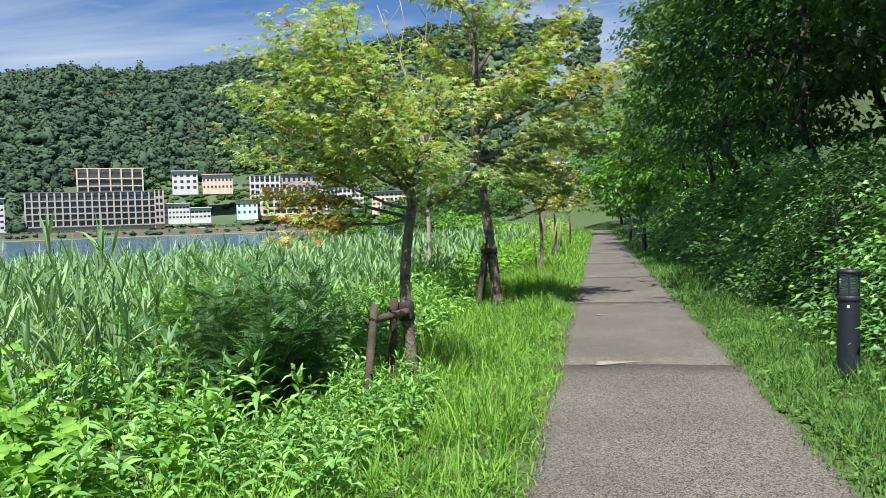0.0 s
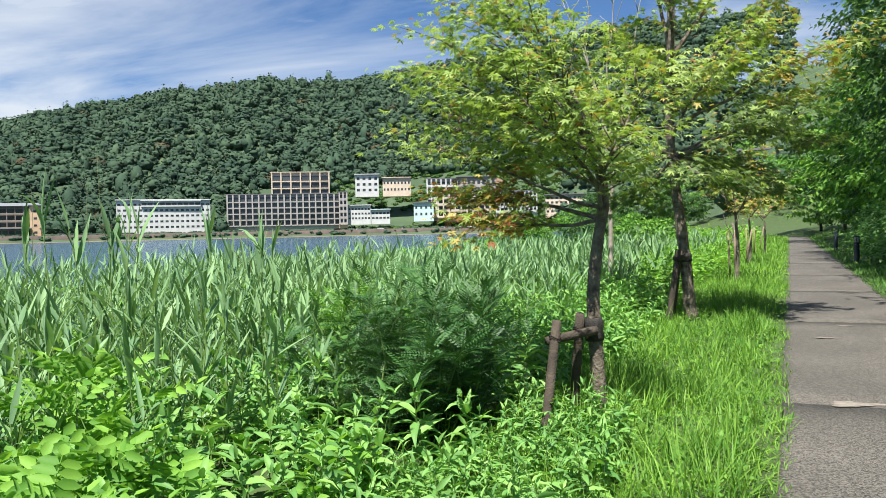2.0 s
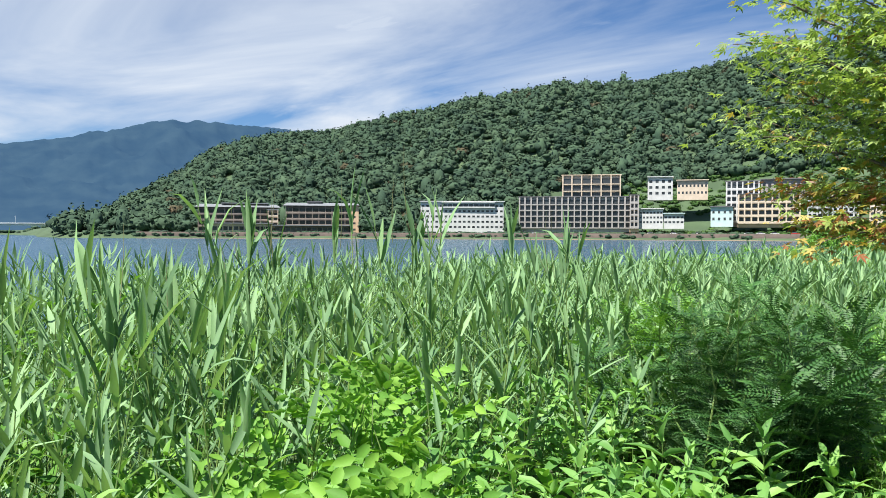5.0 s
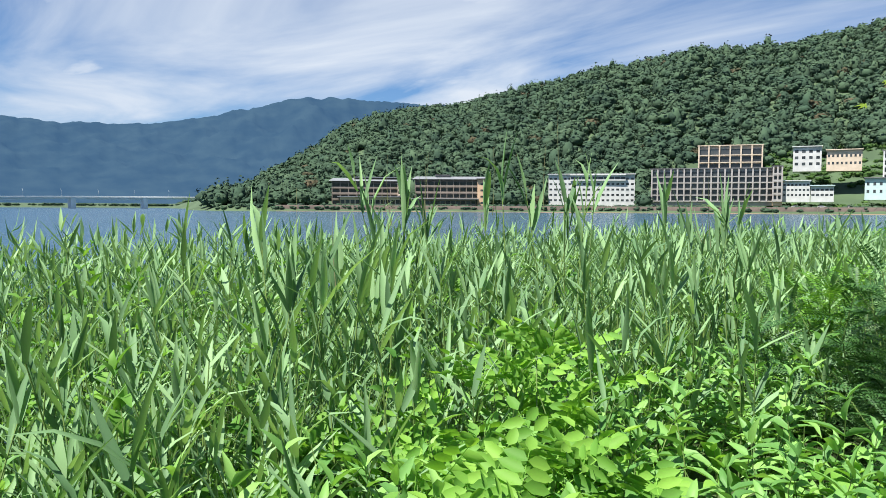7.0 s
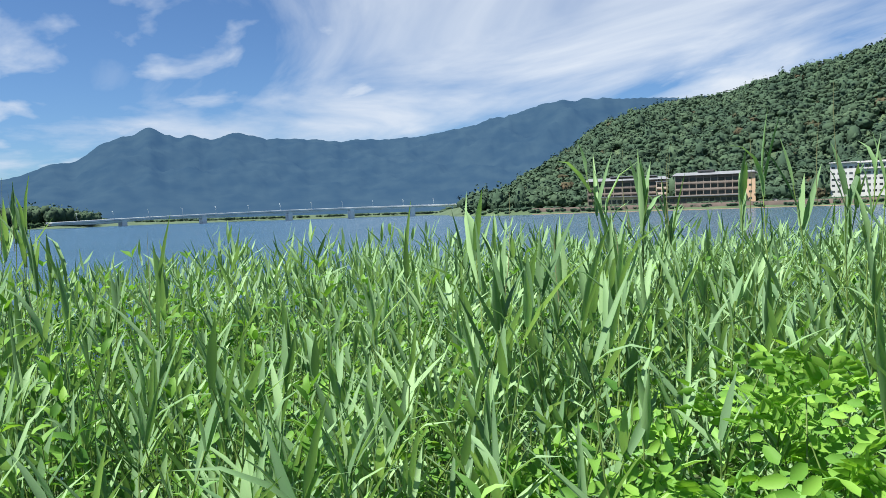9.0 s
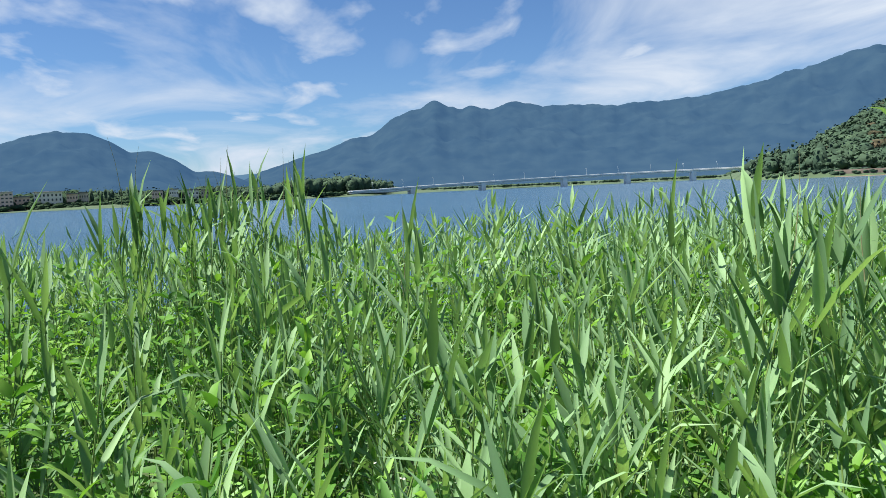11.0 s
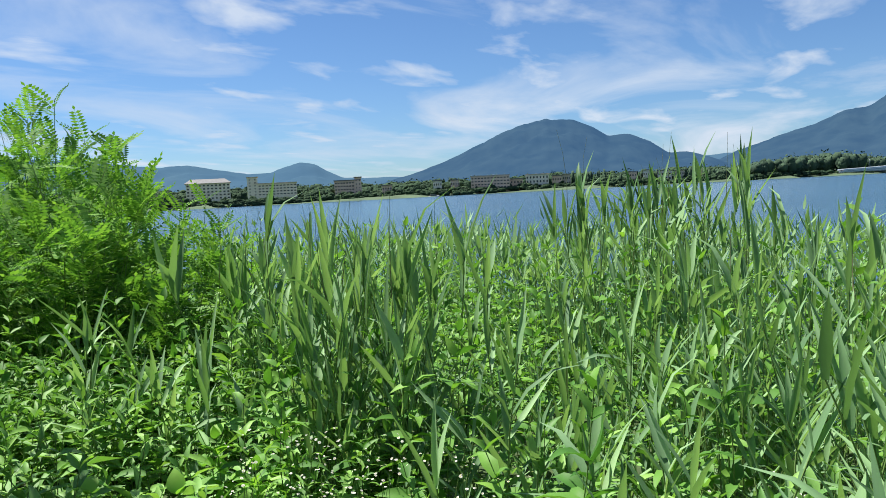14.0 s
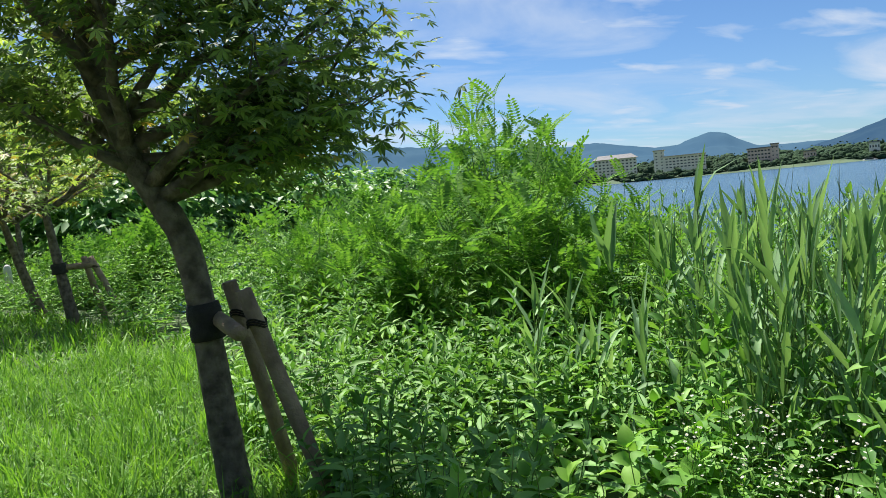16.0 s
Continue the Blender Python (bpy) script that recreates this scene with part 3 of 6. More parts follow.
def reed_chunks(P, top, rng, leaves=10, length=(0.26, 0.46), width=(0.030, 0.050), blades=None, steep=0.72):
    """Reeds: a stem each, with long folded blades held alternately and steeply."""
    n = len(P)
    lean = rng.normal(0, 0.10, (n, 2)) * (top - P[:, 2])[:, None]
    tips = np.stack([P[:, 0] + lean[:, 0], P[:, 1] + lean[:, 1], top - 0.25], -1)
    st, L = stems(P, tips, 0.006, 0.003, 3, 0.05, rng)
    out, side = [], rng.uniform(0, math.pi, n)
    t = np.sort(rng.uniform(0.15, 1.0, (n, leaves)), axis=1)
    t[:, -4:] = rng.uniform(0.84, 1.0, (n, 4)); t[:, -1] = 1.0
    Q = along(L, t)
    az = side[:, None] + math.pi * (np.arange(leaves) % 2)[None] + rng.normal(0, 0.5, (n, leaves))
    tilt = np.clip(rng.normal(steep, 0.22, (n, leaves)) - 0.28 * t ** 3, 0.06, 1.2)
    d = np.stack([np.sin(tilt) * np.cos(az), np.sin(tilt) * np.sin(az), np.cos(tilt)], -1).reshape(-1, 3)
    Q = Q.reshape(-1, 3)
    up = unit(np.stack([-np.cos(az), -np.sin(az), 0.4 + 0 * az], -1).reshape(-1, 3) + rng.normal(0, 0.35, (n * leaves, 3)))
    size = np.stack([rng.uniform(*width, n * leaves), rng.uniform(*length, n * leaves) * (1 - 0.35 * (t.reshape(-1) > 0.99)), np.ones(n * leaves)], -1)
    size[:, 2] = size[:, 1]
    kind = rng.choice(3, n * leaves, p=(0.5, 0.36, 0.14))
    for k in range(3):
        m = kind == k
        tV, tF = (blades or REED_LEAVES)[k]
        out.append(scatter(tV * np.array([1, 1, 1]), tF, basis(d[m], up[m], size[m]), Q[m]))
    return out, st


def weed_chunks(P, height, rng, nodes=7, leaf=(0.07, 0.13), aspect=0.34, template=None, lean=0.15, per=2, t0=0.15):
    """Upright weeds: opposite pairs of leaves up a stem, turned by turns."""
    n = len(P)
    off = rng.normal(0, lean, (n, 2)) * height[:, None]
    tips = P + np.stack([off[:, 0], off[:, 1], height], -1)
    st, L = stems(P, tips, 0.004, 0.002, 3, 0.04, rng)
    t = np.linspace(t0, 1.0, nodes)[None].repeat(n, 0) + rng.normal(0, 0.02, (n, nodes))
    t = np.clip(t, 0, 1)
    Q = along(L, t)[:, :, None].repeat(per, 2).reshape(-1, 3)
    az = (rng.uniform(0, 6.3, n)[:, None, None] + (np.arange(nodes) * 1.57)[None, :, None] + (np.arange(per) * 2 * math.pi / per)[None, None]
          + rng.normal(0, 0.3, (n, nodes, per))).reshape(-1)
    tt = t[:, :, None].repeat(per, 2).reshape(-1)
    tilt = np.clip(1.45 - 0.9 * tt ** 3 + rng.normal(0, 0.22, len(tt)), 0.2, 2.0)
    d = np.stack([np.sin(tilt) * np.cos(az), np.sin(tilt) * np.sin(az), np.cos(tilt)], -1)
    up = unit(UP[None] + rng.normal(0, 0.3, (len(tt), 3)))
    ln = rng.uniform(*leaf, len(tt)) * (1.0 - 0.45 * tt ** 4)
    size = np.stack([ln * aspect, ln, ln], -1)
    out = []
    ts = template or WEED_T
    kind = rng.integers(0, len(ts), len(tt))
    for k, (tV, tF) in enumerate(ts):
        m = kind == k
        out.append(scatter(tV, tF, basis(d[m], up[m], size[m]), Q[m]))
    return out, st


WEED_FAR = [(np.array([(0, 0, 0), (0.5, 0.42, 0.05), (0, 0.45, -0.02 - b), (-0.5, 0.42, 0.05), (0, 1.0, -0.12 - b * 2)]), np.array([(0, 1, 2), (1, 4, 2), (0, 2, 3), (2, 4, 3)])) for b in (0.0, 0.12)]
REED_FAR = [(np.array([(-0.25, 0, 0), (0.25, 0, 0), (-0.5, 0.35, -b), (0.5, 0.35, -b), (0, 1.0, -0.25 * b - b)]), np.array([(0, 1, 3), (0, 3, 2), (2, 3, 4)])) for b in (0.03, 0.1, 0.22)]
WEED_T = [strip(1, 1, 3, d, 0.16, lance_shape) for d in (0.4, 1.0)]
BROAD_T = [strip(1, 1, 5, d, 0.20, oval_shape) for d in (0.5, 1.1)]


def stuff(name, label, category, leaf_chunks, leaf_mat, stem_chunks=None, stem_mat=None, soft=False):
    V, F = join(leaf_chunks)
    idx = np.zeros(len(F), np.int32)
    mats = [leaf_mat]
    if stem_chunks:
        V2, F2 = join(stem_chunks)
        F = np.concatenate([F, F2 + len(V)]); V = np.concatenate([V, V2])
        idx = np.concatenate([idx, np.ones(len(F2), np.int32)]); mats.append(stem_mat)
    return tagged(new(name, mesh_tris(name, V, F, *mats, index=idx, smooth=soft)), label, category, kind="stuff")


M_DRY = mat("dry_spike", (0.20, 0.20, 0.10), 0.8, (0.13, 0.15, 0.07), 4)


def build_reeds():
    rng = np.random.default_rng(21)
    def dense(s, u):
        n = np.array([noise.noise(Vector((a * 0.45, b * 0.45, 3.0))) for a, b in zip(s, u)])
        gap = smooth(-2.5, 3.2, s + 0.25 * (u + 5)) * np.where((u > -4.5) & (s < 4.2), np.where(s > 2.5, 0.6, 0.12), 1)
        return rng.uniform(0, 1, len(s)) < np.clip(0.62 + n * 0.9, 0.12, 1) * (0.10 + 0.90 * gap)
    P, s, u = place_su(4700, -4, 17, -11.0, -3.7, rng, dense)
    top = rng.normal(1.05, 0.20, len(P)) + 0.10 * smooth(-9, -4, u) - 0.10 * smooth(5, 9, s) + rng.choice([0, 0.4], len(P), p=(0.95, 0.05)) * (u < -5)
    top -= 0.36 * smooth(3.5, 0.5, s) + 0.10 * smooth(2.5, 5, s)
    top = np.minimum(top, 1.5)
    near = s < 2.6
    a, b = reed_chunks(P[~near], top[~near], rng, 11, (0.22, 0.38), (0.025, 0.042))
    a2, b2 = reed_chunks(P[near], top[near], rng, 11, (0.22, 0.38), (0.025, 0.042), None, 0.62)
    a = a + a2
    P2, s2, u2 = place_su(800, 16, 45, -15, -3.6, rng)
    c, d = reed_chunks(P2, rng.normal(0.85, 0.2, len(P2)), rng, 7, (0.35, 0.6), (0.05, 0.08), REED_FAR)
    P3, s3, u3 = place_su(2400, -12, 17, -15, -9.2, rng, lambda s, u: s > -9)
    e, f = reed_chunks(P3, rng.normal(0.92, 0.2, len(P3)) - 0.12 * smooth(3, 0, s3), rng, 9, (0.3, 0.5), (0.03, 0.05), REED_FAR)
    # the outermost reeds, close to the edge of the verge
    az, r = np.radians(rng.uniform(54, 97, 240)), rng.uniform(1.9, 4.4, 240)
    x, y = -1.0 - r * np.sin(az), 1.9 + r * np.cos(az)
    free = (np.hypot(x + 2.75, y - 3.5) > 0.55) & (rng.uniform(0, 1, 240) < np.where(az > radians(78), 0.4, 1))
    x, y, r = x[free], y[free], r[free]
    g, h = reed_chunks(np.stack([x, y, near_z(x, y) - 0.02], -1), rng.normal(0.80, 0.12, len(x)) + 0.09 * (r - 1.9), rng, 10, (0.20, 0.34), (0.022, 0.036), None, 0.70)
    stuff("reed_bed", "dense bed of tall green reeds along the lake shore", "reeds", a + c + e + g, M_REED, [b, b2, d, f, h], M_STEM, soft=True)
    # the clumps that stand nearest and tallest, one thing each
    for x, y, top, n, sp in ((-4.40, 0.15, 1.22, 40, 0.26), (-4.65, -0.85, 1.24, 12, 0.12), (-6.9, 1.05, 1.50, 50, 0.34), (-3.5, 3.6, 1.30, 9, 0.22),
                             (-4.3, 4.9, 1.62, 8, 0.2), (-3.7, 5.6, 1.75, 7, 0.16), (-3.25, 6.9, 1.55, 7, 0.16), (-5.3, 1.9, 1.12, 12, 0.35)):
        g = rng.normal(0, sp, (n, 2))
        P = np.stack([x + g[:, 0], y + g[:, 1], near_z(x + g[:, 0], y + g[:, 1]) - 0.02], -1)
        lv, st = reed_chunks(P, rng.normal(top, 0.13, n), rng, 10, (0.28, 0.50), (0.030, 0.050), None, 0.42)
        ob = thing("reed_clump", "clump of tall reeds with long folded green blades", "reeds", group="reed clumps at the verge")
        V, F = join(lv); part("leaves", mesh_tris("leaves", V, F, M_REED, smooth=True), None, ob)
        part("stalk", mesh_tris("stalk", *st, M_STEM), None, ob)
        k = max(3, n // 4)
        g = rng.normal(0, sp, (k, 2))
        tip = np.stack([x + g[:, 0], y + g[:, 1], rng.normal(top + 0.02, 0.08, k)], -1)
        spike, _ = stems(tip - [0, 0, 0.3], tip + np.stack([rng.normal(0, 0.04, k), rng.normal(0, 0.04, k), rng.uniform(0.08, 0.26, k)], -1), 0.0028, 0.0008, 3, 0.02, rng)
        for q in range(k):
            part("flower_spike", mesh_tris("flower_spike", spike[0][q * 12:(q + 1) * 12], spike[1][:18], M_DRY), None, ob, "thin dry flower spike")


M_THICKET = mat("thicket_leaf", (0.195, 0.395, 0.10), 0.55, (0.125, 0.28, 0.06), 0.8, island=0.4, leaf=0.3, spec=0.3)
M_LANCE = mat("lance_leaf", (0.215, 0.43, 0.12), 0.5, (0.15, 0.34, 0.085), 1.5, island=0.36, leaf=0.34, spec=0.3)


def build_weeds():
    rng = np.random.default_rng(31)
    # broad-leaved weeds in front of the reeds
    P, s, u = place_su(820, 1.5, 15, -4.8, -2.55, rng)
    x, y = xy(s, u)
    clear = np.hypot(x + 1.62, y - 6.15) > 0.68
    clear &= np.hypot(x + 3.1, y - 0.95) > 0.8
    P, s, u = P[clear], s[clear], u[clear]
    h = rng.uniform(0.35, 0.75, len(P)) * (1 - 0.45 * smooth(-3.0, -2.5, u))
    a, b = weed_chunks(P, h, rng, 8, (0.12, 0.23), 0.28)
    P, s, u = place_su(170, 3.4, 6.2, -2.6, -1.7, rng)
    a3, b3 = weed_chunks(P, rng.uniform(0.2, 0.45, len(P)), rng, 7, (0.08, 0.16), 0.27)
    stuff("weeds", "bright green lance-leaved weeds beside the verge", "weeds", a + a3, M_LANCE, [b, b3], M_STEM)
    P, s, u = place_su(520, -4, 1.5, -4.8, -2.55, rng)
    P = P[np.hypot(P[:, 0] + 3.1, P[:, 1] - 0.95) > 0.8]
    a, b = weed_chunks(P, rng.uniform(0.3, 0.7, len(P)), rng, 8, (0.09, 0.19), 0.30)
    stuff("weeds", "green leafy weeds in front of the thicket", "weeds", a, M_THICKET, [b], M_STEM)
    P, s, u = place_su(1500, -6, 14, -2.9, -1.0, rng)
    a, b = weed_chunks(P, rng.uniform(0.06, 0.24, len(P)), rng, 4, (0.03, 0.075), 0.5, WEED_FAR)
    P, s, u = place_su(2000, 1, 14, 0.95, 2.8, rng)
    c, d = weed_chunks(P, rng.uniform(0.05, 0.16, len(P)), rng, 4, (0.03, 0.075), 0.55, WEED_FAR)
    stuff("weeds", "small leafy weeds growing through the grass", "weeds", a, M_WEED, [b], M_STEM)
    stuff("weeds", "low dull green herbs in the strip below the hedge, shade put into their colour", "weeds", c, M_VERGE_SHADED, [d], M_STEM)
    # undergrowth between the reeds
    P, s, u = place_su(3900, -9, 16, -15, -4.0, rng, lambda s, u: (s < 3) | (rng.uniform(0, 1, len(s)) < 0.4))
    h = rng.uniform(0.55, 1.05, len(P)) * (1 + 0.80 * smooth(-4.5, -8, u)) * (1 - 0.25 * smooth(3, 12, s))
    close = (u > -7.2) & (s > -3) & (s < 4.5)
    a, b = weed_chunks(P[~close], h[~close], rng, 8, (0.10, 0.19), 0.44, WEED_FAR)
    c, d = weed_chunks(P[close], h[close], rng, 8, (0.10, 0.19), 0.40)
    stuff("undergrowth", "leafy green undergrowth between the reeds", "weeds", a + c, M_WEED, [b, d], M_STEM, soft=True)
    # the thicket behind, with taller leafy stems
    P, s, u = place_su(1900, -24, -1.2, -11, -2.9, rng)
    mound = 0.6 + 0.95 * smooth(-3.2, -6, u) * smooth(-1.0, -4.5, s)
    a, b = weed_chunks(P, mound * rng.uniform(0.75, 1.2, len(P)), rng, 9, (0.09, 0.17), 0.30, WEED_FAR, t0=0.3)
    stuff("thicket", "thick mass of leafy green shrubs beside the lake", "shrubs", a, M_THICKET, [b], M_STEM)
    P, s, u = place_su(80, -1, 4.6, -4.0, -2.7, rng)
    a, b = weed_chunks(P, rng.uniform(0.25, 0.55, len(P)), rng, 4, (0.10, 0.17), 0.70, BROAD_T, 0.2, 2, 0.6)
    stuff("weeds", "broad round-leaved weeds near the verge", "weeds", a, M_BRIGHT, [b], M_STEM)
    P, s, u = place_su(700, -70, -20, -14, -2.5, rng)
    a, b = weed_chunks(P, rng.uniform(0.7, 1.7, len(P)), rng, 8, (0.25, 0.42), 0.45, WEED_FAR)
    stuff("thicket", "far leafy thicket along the shore", "shrubs", a, M_WEED, [b], M_STEM)
    P, s, u = place_su(900, 14, 60, -6.5, -2.7, rng)
    a, b = weed_chunks(P, rng.uniform(0.4, 0.9, len(P)), rng, 7, (0.14, 0.26), 0.4, WEED_FAR)
    P, s, u = place_su(1500, 55, 125, -34, -3.2, rng)
    c, d = weed_chunks(P, rng.uniform(0.6, 1.5, len(P)), rng, 7, (0.35, 0.65), 0.45, WEED_FAR)
    stuff("weeds", "light green weeds beyond the second maple", "weeds", a + c, M_BRIGHT, [b, d], M_STEM)


def build_grass():
    rng = np.random.default_rng(41)
    def blades(n, s0, s1, u0, u1, ln, w, bias=None):
        P, s, u = place_su(n, s0, s1, u0, u1, rng)
        P[:, 2] += 0.02
        d = rand_dirs(len(P), 0.05, 1.15, rng)
        tuft = np.array([noise.noise(Vector((a * 1.6, b * 1.6, 7.0))) for a, b in zip(P[:, 0], P[:, 1])])
        size_l = rng.uniform(*ln, len(P)) * np.clip(1 + 1.3 * tuft, 0.35, 2)
        edge = np.clip((np.abs(u) - HALF) / 0.25, 0.35, 1)
        size_l = size_l * edge
        size = np.stack([rng.uniform(0.7, 1.3, len(P)) * w, size_l, size_l], -1)
        up = unit(np.stack([-d[:, 0], -d[:, 1], np.full(len(P), 0.6)], -1) + rng.normal(0, 0.3, (len(P), 3)))
        kind = rng.integers(0, 3, len(P))
        return [scatter(GRASS[k][0], GRASS[k][1], basis(d[kind == k], up[kind == k], size[kind == k]), P[kind == k]) for k in range(3)]
    left = blades(30000, -7, 9, -3.0, -0.80, (0.12, 0.30), 0.010) + blades(15000, 9, 22, -3.2, -0.80, (0.12, 0.26), 0.013)
    left += blades(22000, -26, -7, -3.4, 3.2, (0.14, 0.28), 0.026) + blades(9000, 22, 60, -3.4, -0.8, (0.14, 0.3), 0.03) + blades(5000, 60, 110, -5, -0.8, (0.2, 0.35), 0.06)
    left += blades(9000, -7, -1, -3.0, 0.4, (0.10, 0.26), 0.010)
    stuff("grass", "lush bright green grass verge beside the path", "grass", left, M_GRASS)
    # the right strip's blades carry their shade in the darker green
    right = blades(24000, 2, 12, 0.80, 2.9, (0.07, 0.19), 0.008) + blades(10000, 12, 30, 0.80, 2.9, (0.1, 0.22), 0.015)
    right += blades(7000, 30, 110, 0.80, 3.5, (0.14, 0.28), 0.04) + blades(3000, -8, 2, 0.8, 3, (0.07, 0.19), 0.01)
    stuff("grass", "dull green grass strip below the hedge, shade put into its colour", "grass", right, M_VERGE_SHADED)


def pinnate_bush(name, label, centre, radius, height, n, mat_leaf, rng, templates, leaf=(0.22, 0.34), stems_n=14, droop=(0.7, 1.5)):
    """A shrub of arching stems that carry feather-like leaves."""
    cx, cy = centre
    cz = float(near_z(cx, cy))
    base = np.stack([cx + rng.normal(0, radius * 0.18, stems_n), cy + rng.normal(0, radius * 0.18, stems_n), np.full(stems_n, cz - 0.02)], -1)
    az = rng.uniform(0, 6.3, stems_n); rr = radius * np.sqrt(rng.uniform(0.02, 1.0, stems_n))
    tips = np.stack([cx + rr * np.cos(az), cy + rr * np.sin(az), cz + height * (1 - 0.38 * (rr / radius) ** 2) * rng.uniform(0.82, 1.05, stems_n)], -1)
    st, L = stems(base, tips, 0.009, 0.003, 4, 0.1, rng)
    k = max(1, n // stems_n)
    t = np.sort(rng.uniform(0.06, 1.0, (stems_n, k)), axis=1); t[:, -3:] = rng.uniform(0.96, 1.0, (stems_n, min(3, k)))
    Q = along(L, t).reshape(-1, 3)
    d = rand_dirs(len(Q), *droop, rng)
    d[:, 2] += 0.7 * (t.reshape(-1) > 0.95)
    up = unit(UP[None] + rng.normal(0, 0.25, (len(Q), 3)))
    size = rng.uniform(*leaf, len(Q))
    kind = rng.integers(0, len(templates), len(Q))
    out = [scatter(templates[i][0], templates[i][1], basis(d[kind == i], up[kind == i], size[kind == i]), Q[kind == i]) for i in range(len(templates))]
    ob = thing(name, label, "shrub")
    V, F = join(out)
    part("leaves", mesh_tris("leaves", V, F, mat_leaf), None, ob)
    if stems_n > 10:
        part("stalk", mesh_tris("stalk", *st, M_STEM), None, ob)
        return ob
    for k in range(stems_n):
        part("stalk", mesh_tris("stalk", st[0][k * 16:(k + 1) * 16], st[1][:24], M_STEM), None, ob)
    return ob


def build_bushes():
    rng = np.random.default_rng(51)
    pinnate_bush("indigo_bush", "dark green feathery bush beside the staked maple", (-1.62, 6.25), 0.95, 1.26, 3500, M_BUSH, rng, FEATHER, (0.13, 0.25), 52)
    pinnate_bush("indigo_bush", "lighter feathery bush among the reeds", (-2.45, 7.4), 0.75, 1.2, 900, M_WEED, rng, FEATHER, (0.16, 0.3), 24)
    for x, y, r, h, n in ((-2.72, 3.95, 0.28, 0.98, 24), (-2.45, 3.45, 0.32, 0.68, 26), (-2.1, 3.6, 0.32, 0.70, 26), (-1.98, 3.1, 0.25, 0.58, 18), (-2.35, 2.9, 0.28, 0.62, 20), (-3.1, 3.3, 0.28, 0.62, 18), (-2.9, 4.6, 0.28, 0.9, 16)):
        pinnate_bush("locust_sapling", "bright yellow-green sapling with large oval leaflets", (x, y), r, h, int(n * 1.5), M_BRIGHT, rng, PINNATE_BIG, (0.22, 0.33), 8, (0.8, 1.4))
    for x, y, r, h, n in ((-4.9, -2.9, 0.75, 2.3, 380), (-5.7, -4.2, 0.85, 2.75, 420), (-6.2, -5.4, 0.9, 2.85, 400), (-4.5, -3.9, 0.7, 1.6, 260),
                          (-6.9, -4.0, 0.8, 2.1, 300), (-5.5, -6.4, 0.9, 1.8, 260), (-7.9, -6.6, 1.2, 2.6, 360), (-4.6, -6.2, 0.7, 1.5, 220), (-5.2, -2.0, 0.5, 1.35, 160)):
        pinnate_bush("locust_shrub", "light green locust shrub with feathery leaves", (x, y), r, h, int(n * 2.2), M_LOCUST, rng, PINNATE, (0.22, 0.36), 30, (0.5, 1.4))
    for x, y in ((-7.2, 5.2), (-6.2, 7.6), (-9.0, 3.2), (-6.9, -1.4)):
        pinnate_bush("locust_shrub", "light green locust shrub among the reeds", (x, y), 0.6, 1.5, 160, M_LOCUST, rng, PINNATE, (0.2, 0.34), 10, (0.5, 1.4))


def build_far_shrubs():
    rng = np.random.default_rng(57)
    for x, y, r, h in ((-6.5, -11.5, 1.8, 2.3), (-4.2, -14.5, 1.5, 1.9), (-8.5, -15.5, 2.2, 2.5), (-5.0, -18.5, 2.0, 2.2), (-10.5, -11.0, 2.0, 2.4), (-8.0, -8.8, 1.4, 2.4), (-3.6, -20.5, 1.6, 2.0), (-11.5, -19, 2.4, 2.6)):
        pinnate_bush("locust_shrub", "leafy green shrub in the thicket beside the verge", (x, y), r, h, 620, M_LOCUST, rng, FAR_SPRAY, (0.40, 0.62), 40, (0.5, 1.5))


def build_flowers():
    rng = np.random.default_rng(61)
    n = 70
    g = rng.normal(0, 1, (n, 2))
    c = np.array([(-3.38, 0.60), (-3.28, 0.95), (-3.35, 1.32), (-3.65, 2.35)])[rng.choice(4, n, p=(0.42, 0.28, 0.16, 0.14))]
    x, y = c[:, 0] + g[:, 0] * 0.16, c[:, 1] + g[:, 1] * 0.17
    P = np.stack([x, y, near_z(x, y)], -1)
    tips = P + np.stack([rng.normal(0, 0.06, n), rng.normal(0, 0.06, n), rng.uniform(0.40, 0.62, n)], -1)
    st, L = stems(P, tips, 0.002, 0.0012, 3, 0.03, rng)
    k = 5
    Q = (tips[:, None] + rng.normal(0, 0.035, (n, k, 3))).reshape(-1, 3)
    petals = 8
    V, F = [(0, 0, 0.0)], []
    for i in range(petals):
        a, w = 2 * math.pi * i / petals, 0.3
        m = len(V)
        V += [(math.cos(a - w), math.sin(a - w), 0.05), (math.cos(a + w), math.sin(a + w), 0.05)]
        F.append((0, m, m + 1))
    d = rand_dirs(len(Q), 1.0, 1.6, rng)
    B = basis(d, unit(UP[None] + rng.normal(0, 0.3, (len(Q), 3))), rng.uniform(0.004, 0.0065, len(Q)))
    lv, stt = weed_chunks(P, tips[:, 2] - P[:, 2] - 0.05, rng, 6, (0.05, 0.09), 0.25)
    heart = (np.array([(0.35, 0, 0.15), (-0.18, 0.3, 0.15), (-0.18, -0.3, 0.15), (0, 0, 0.3)]), np.array([(0, 1, 3), (1, 2, 3), (2, 0, 3)]))
    ob = tagged(new("fleabane"), "small white fleabane flowers with yellow hearts", "flowers", kind="stuff")
    part("petals", mesh_tris("petals", *scatter(np.array(V), np.array(F), B, Q), M_FLOWER), None, ob, "white petals")
    part("hearts", mesh_tris("hearts", *scatter(*heart, B, Q), M_YELLOW), None, ob, "yellow flower hearts")
    part("leaves", mesh_tris("leaves", *join(lv), M_WEED), None, ob)
    part("stalk", mesh_tris("stalk", *st, M_STEM), None, ob)


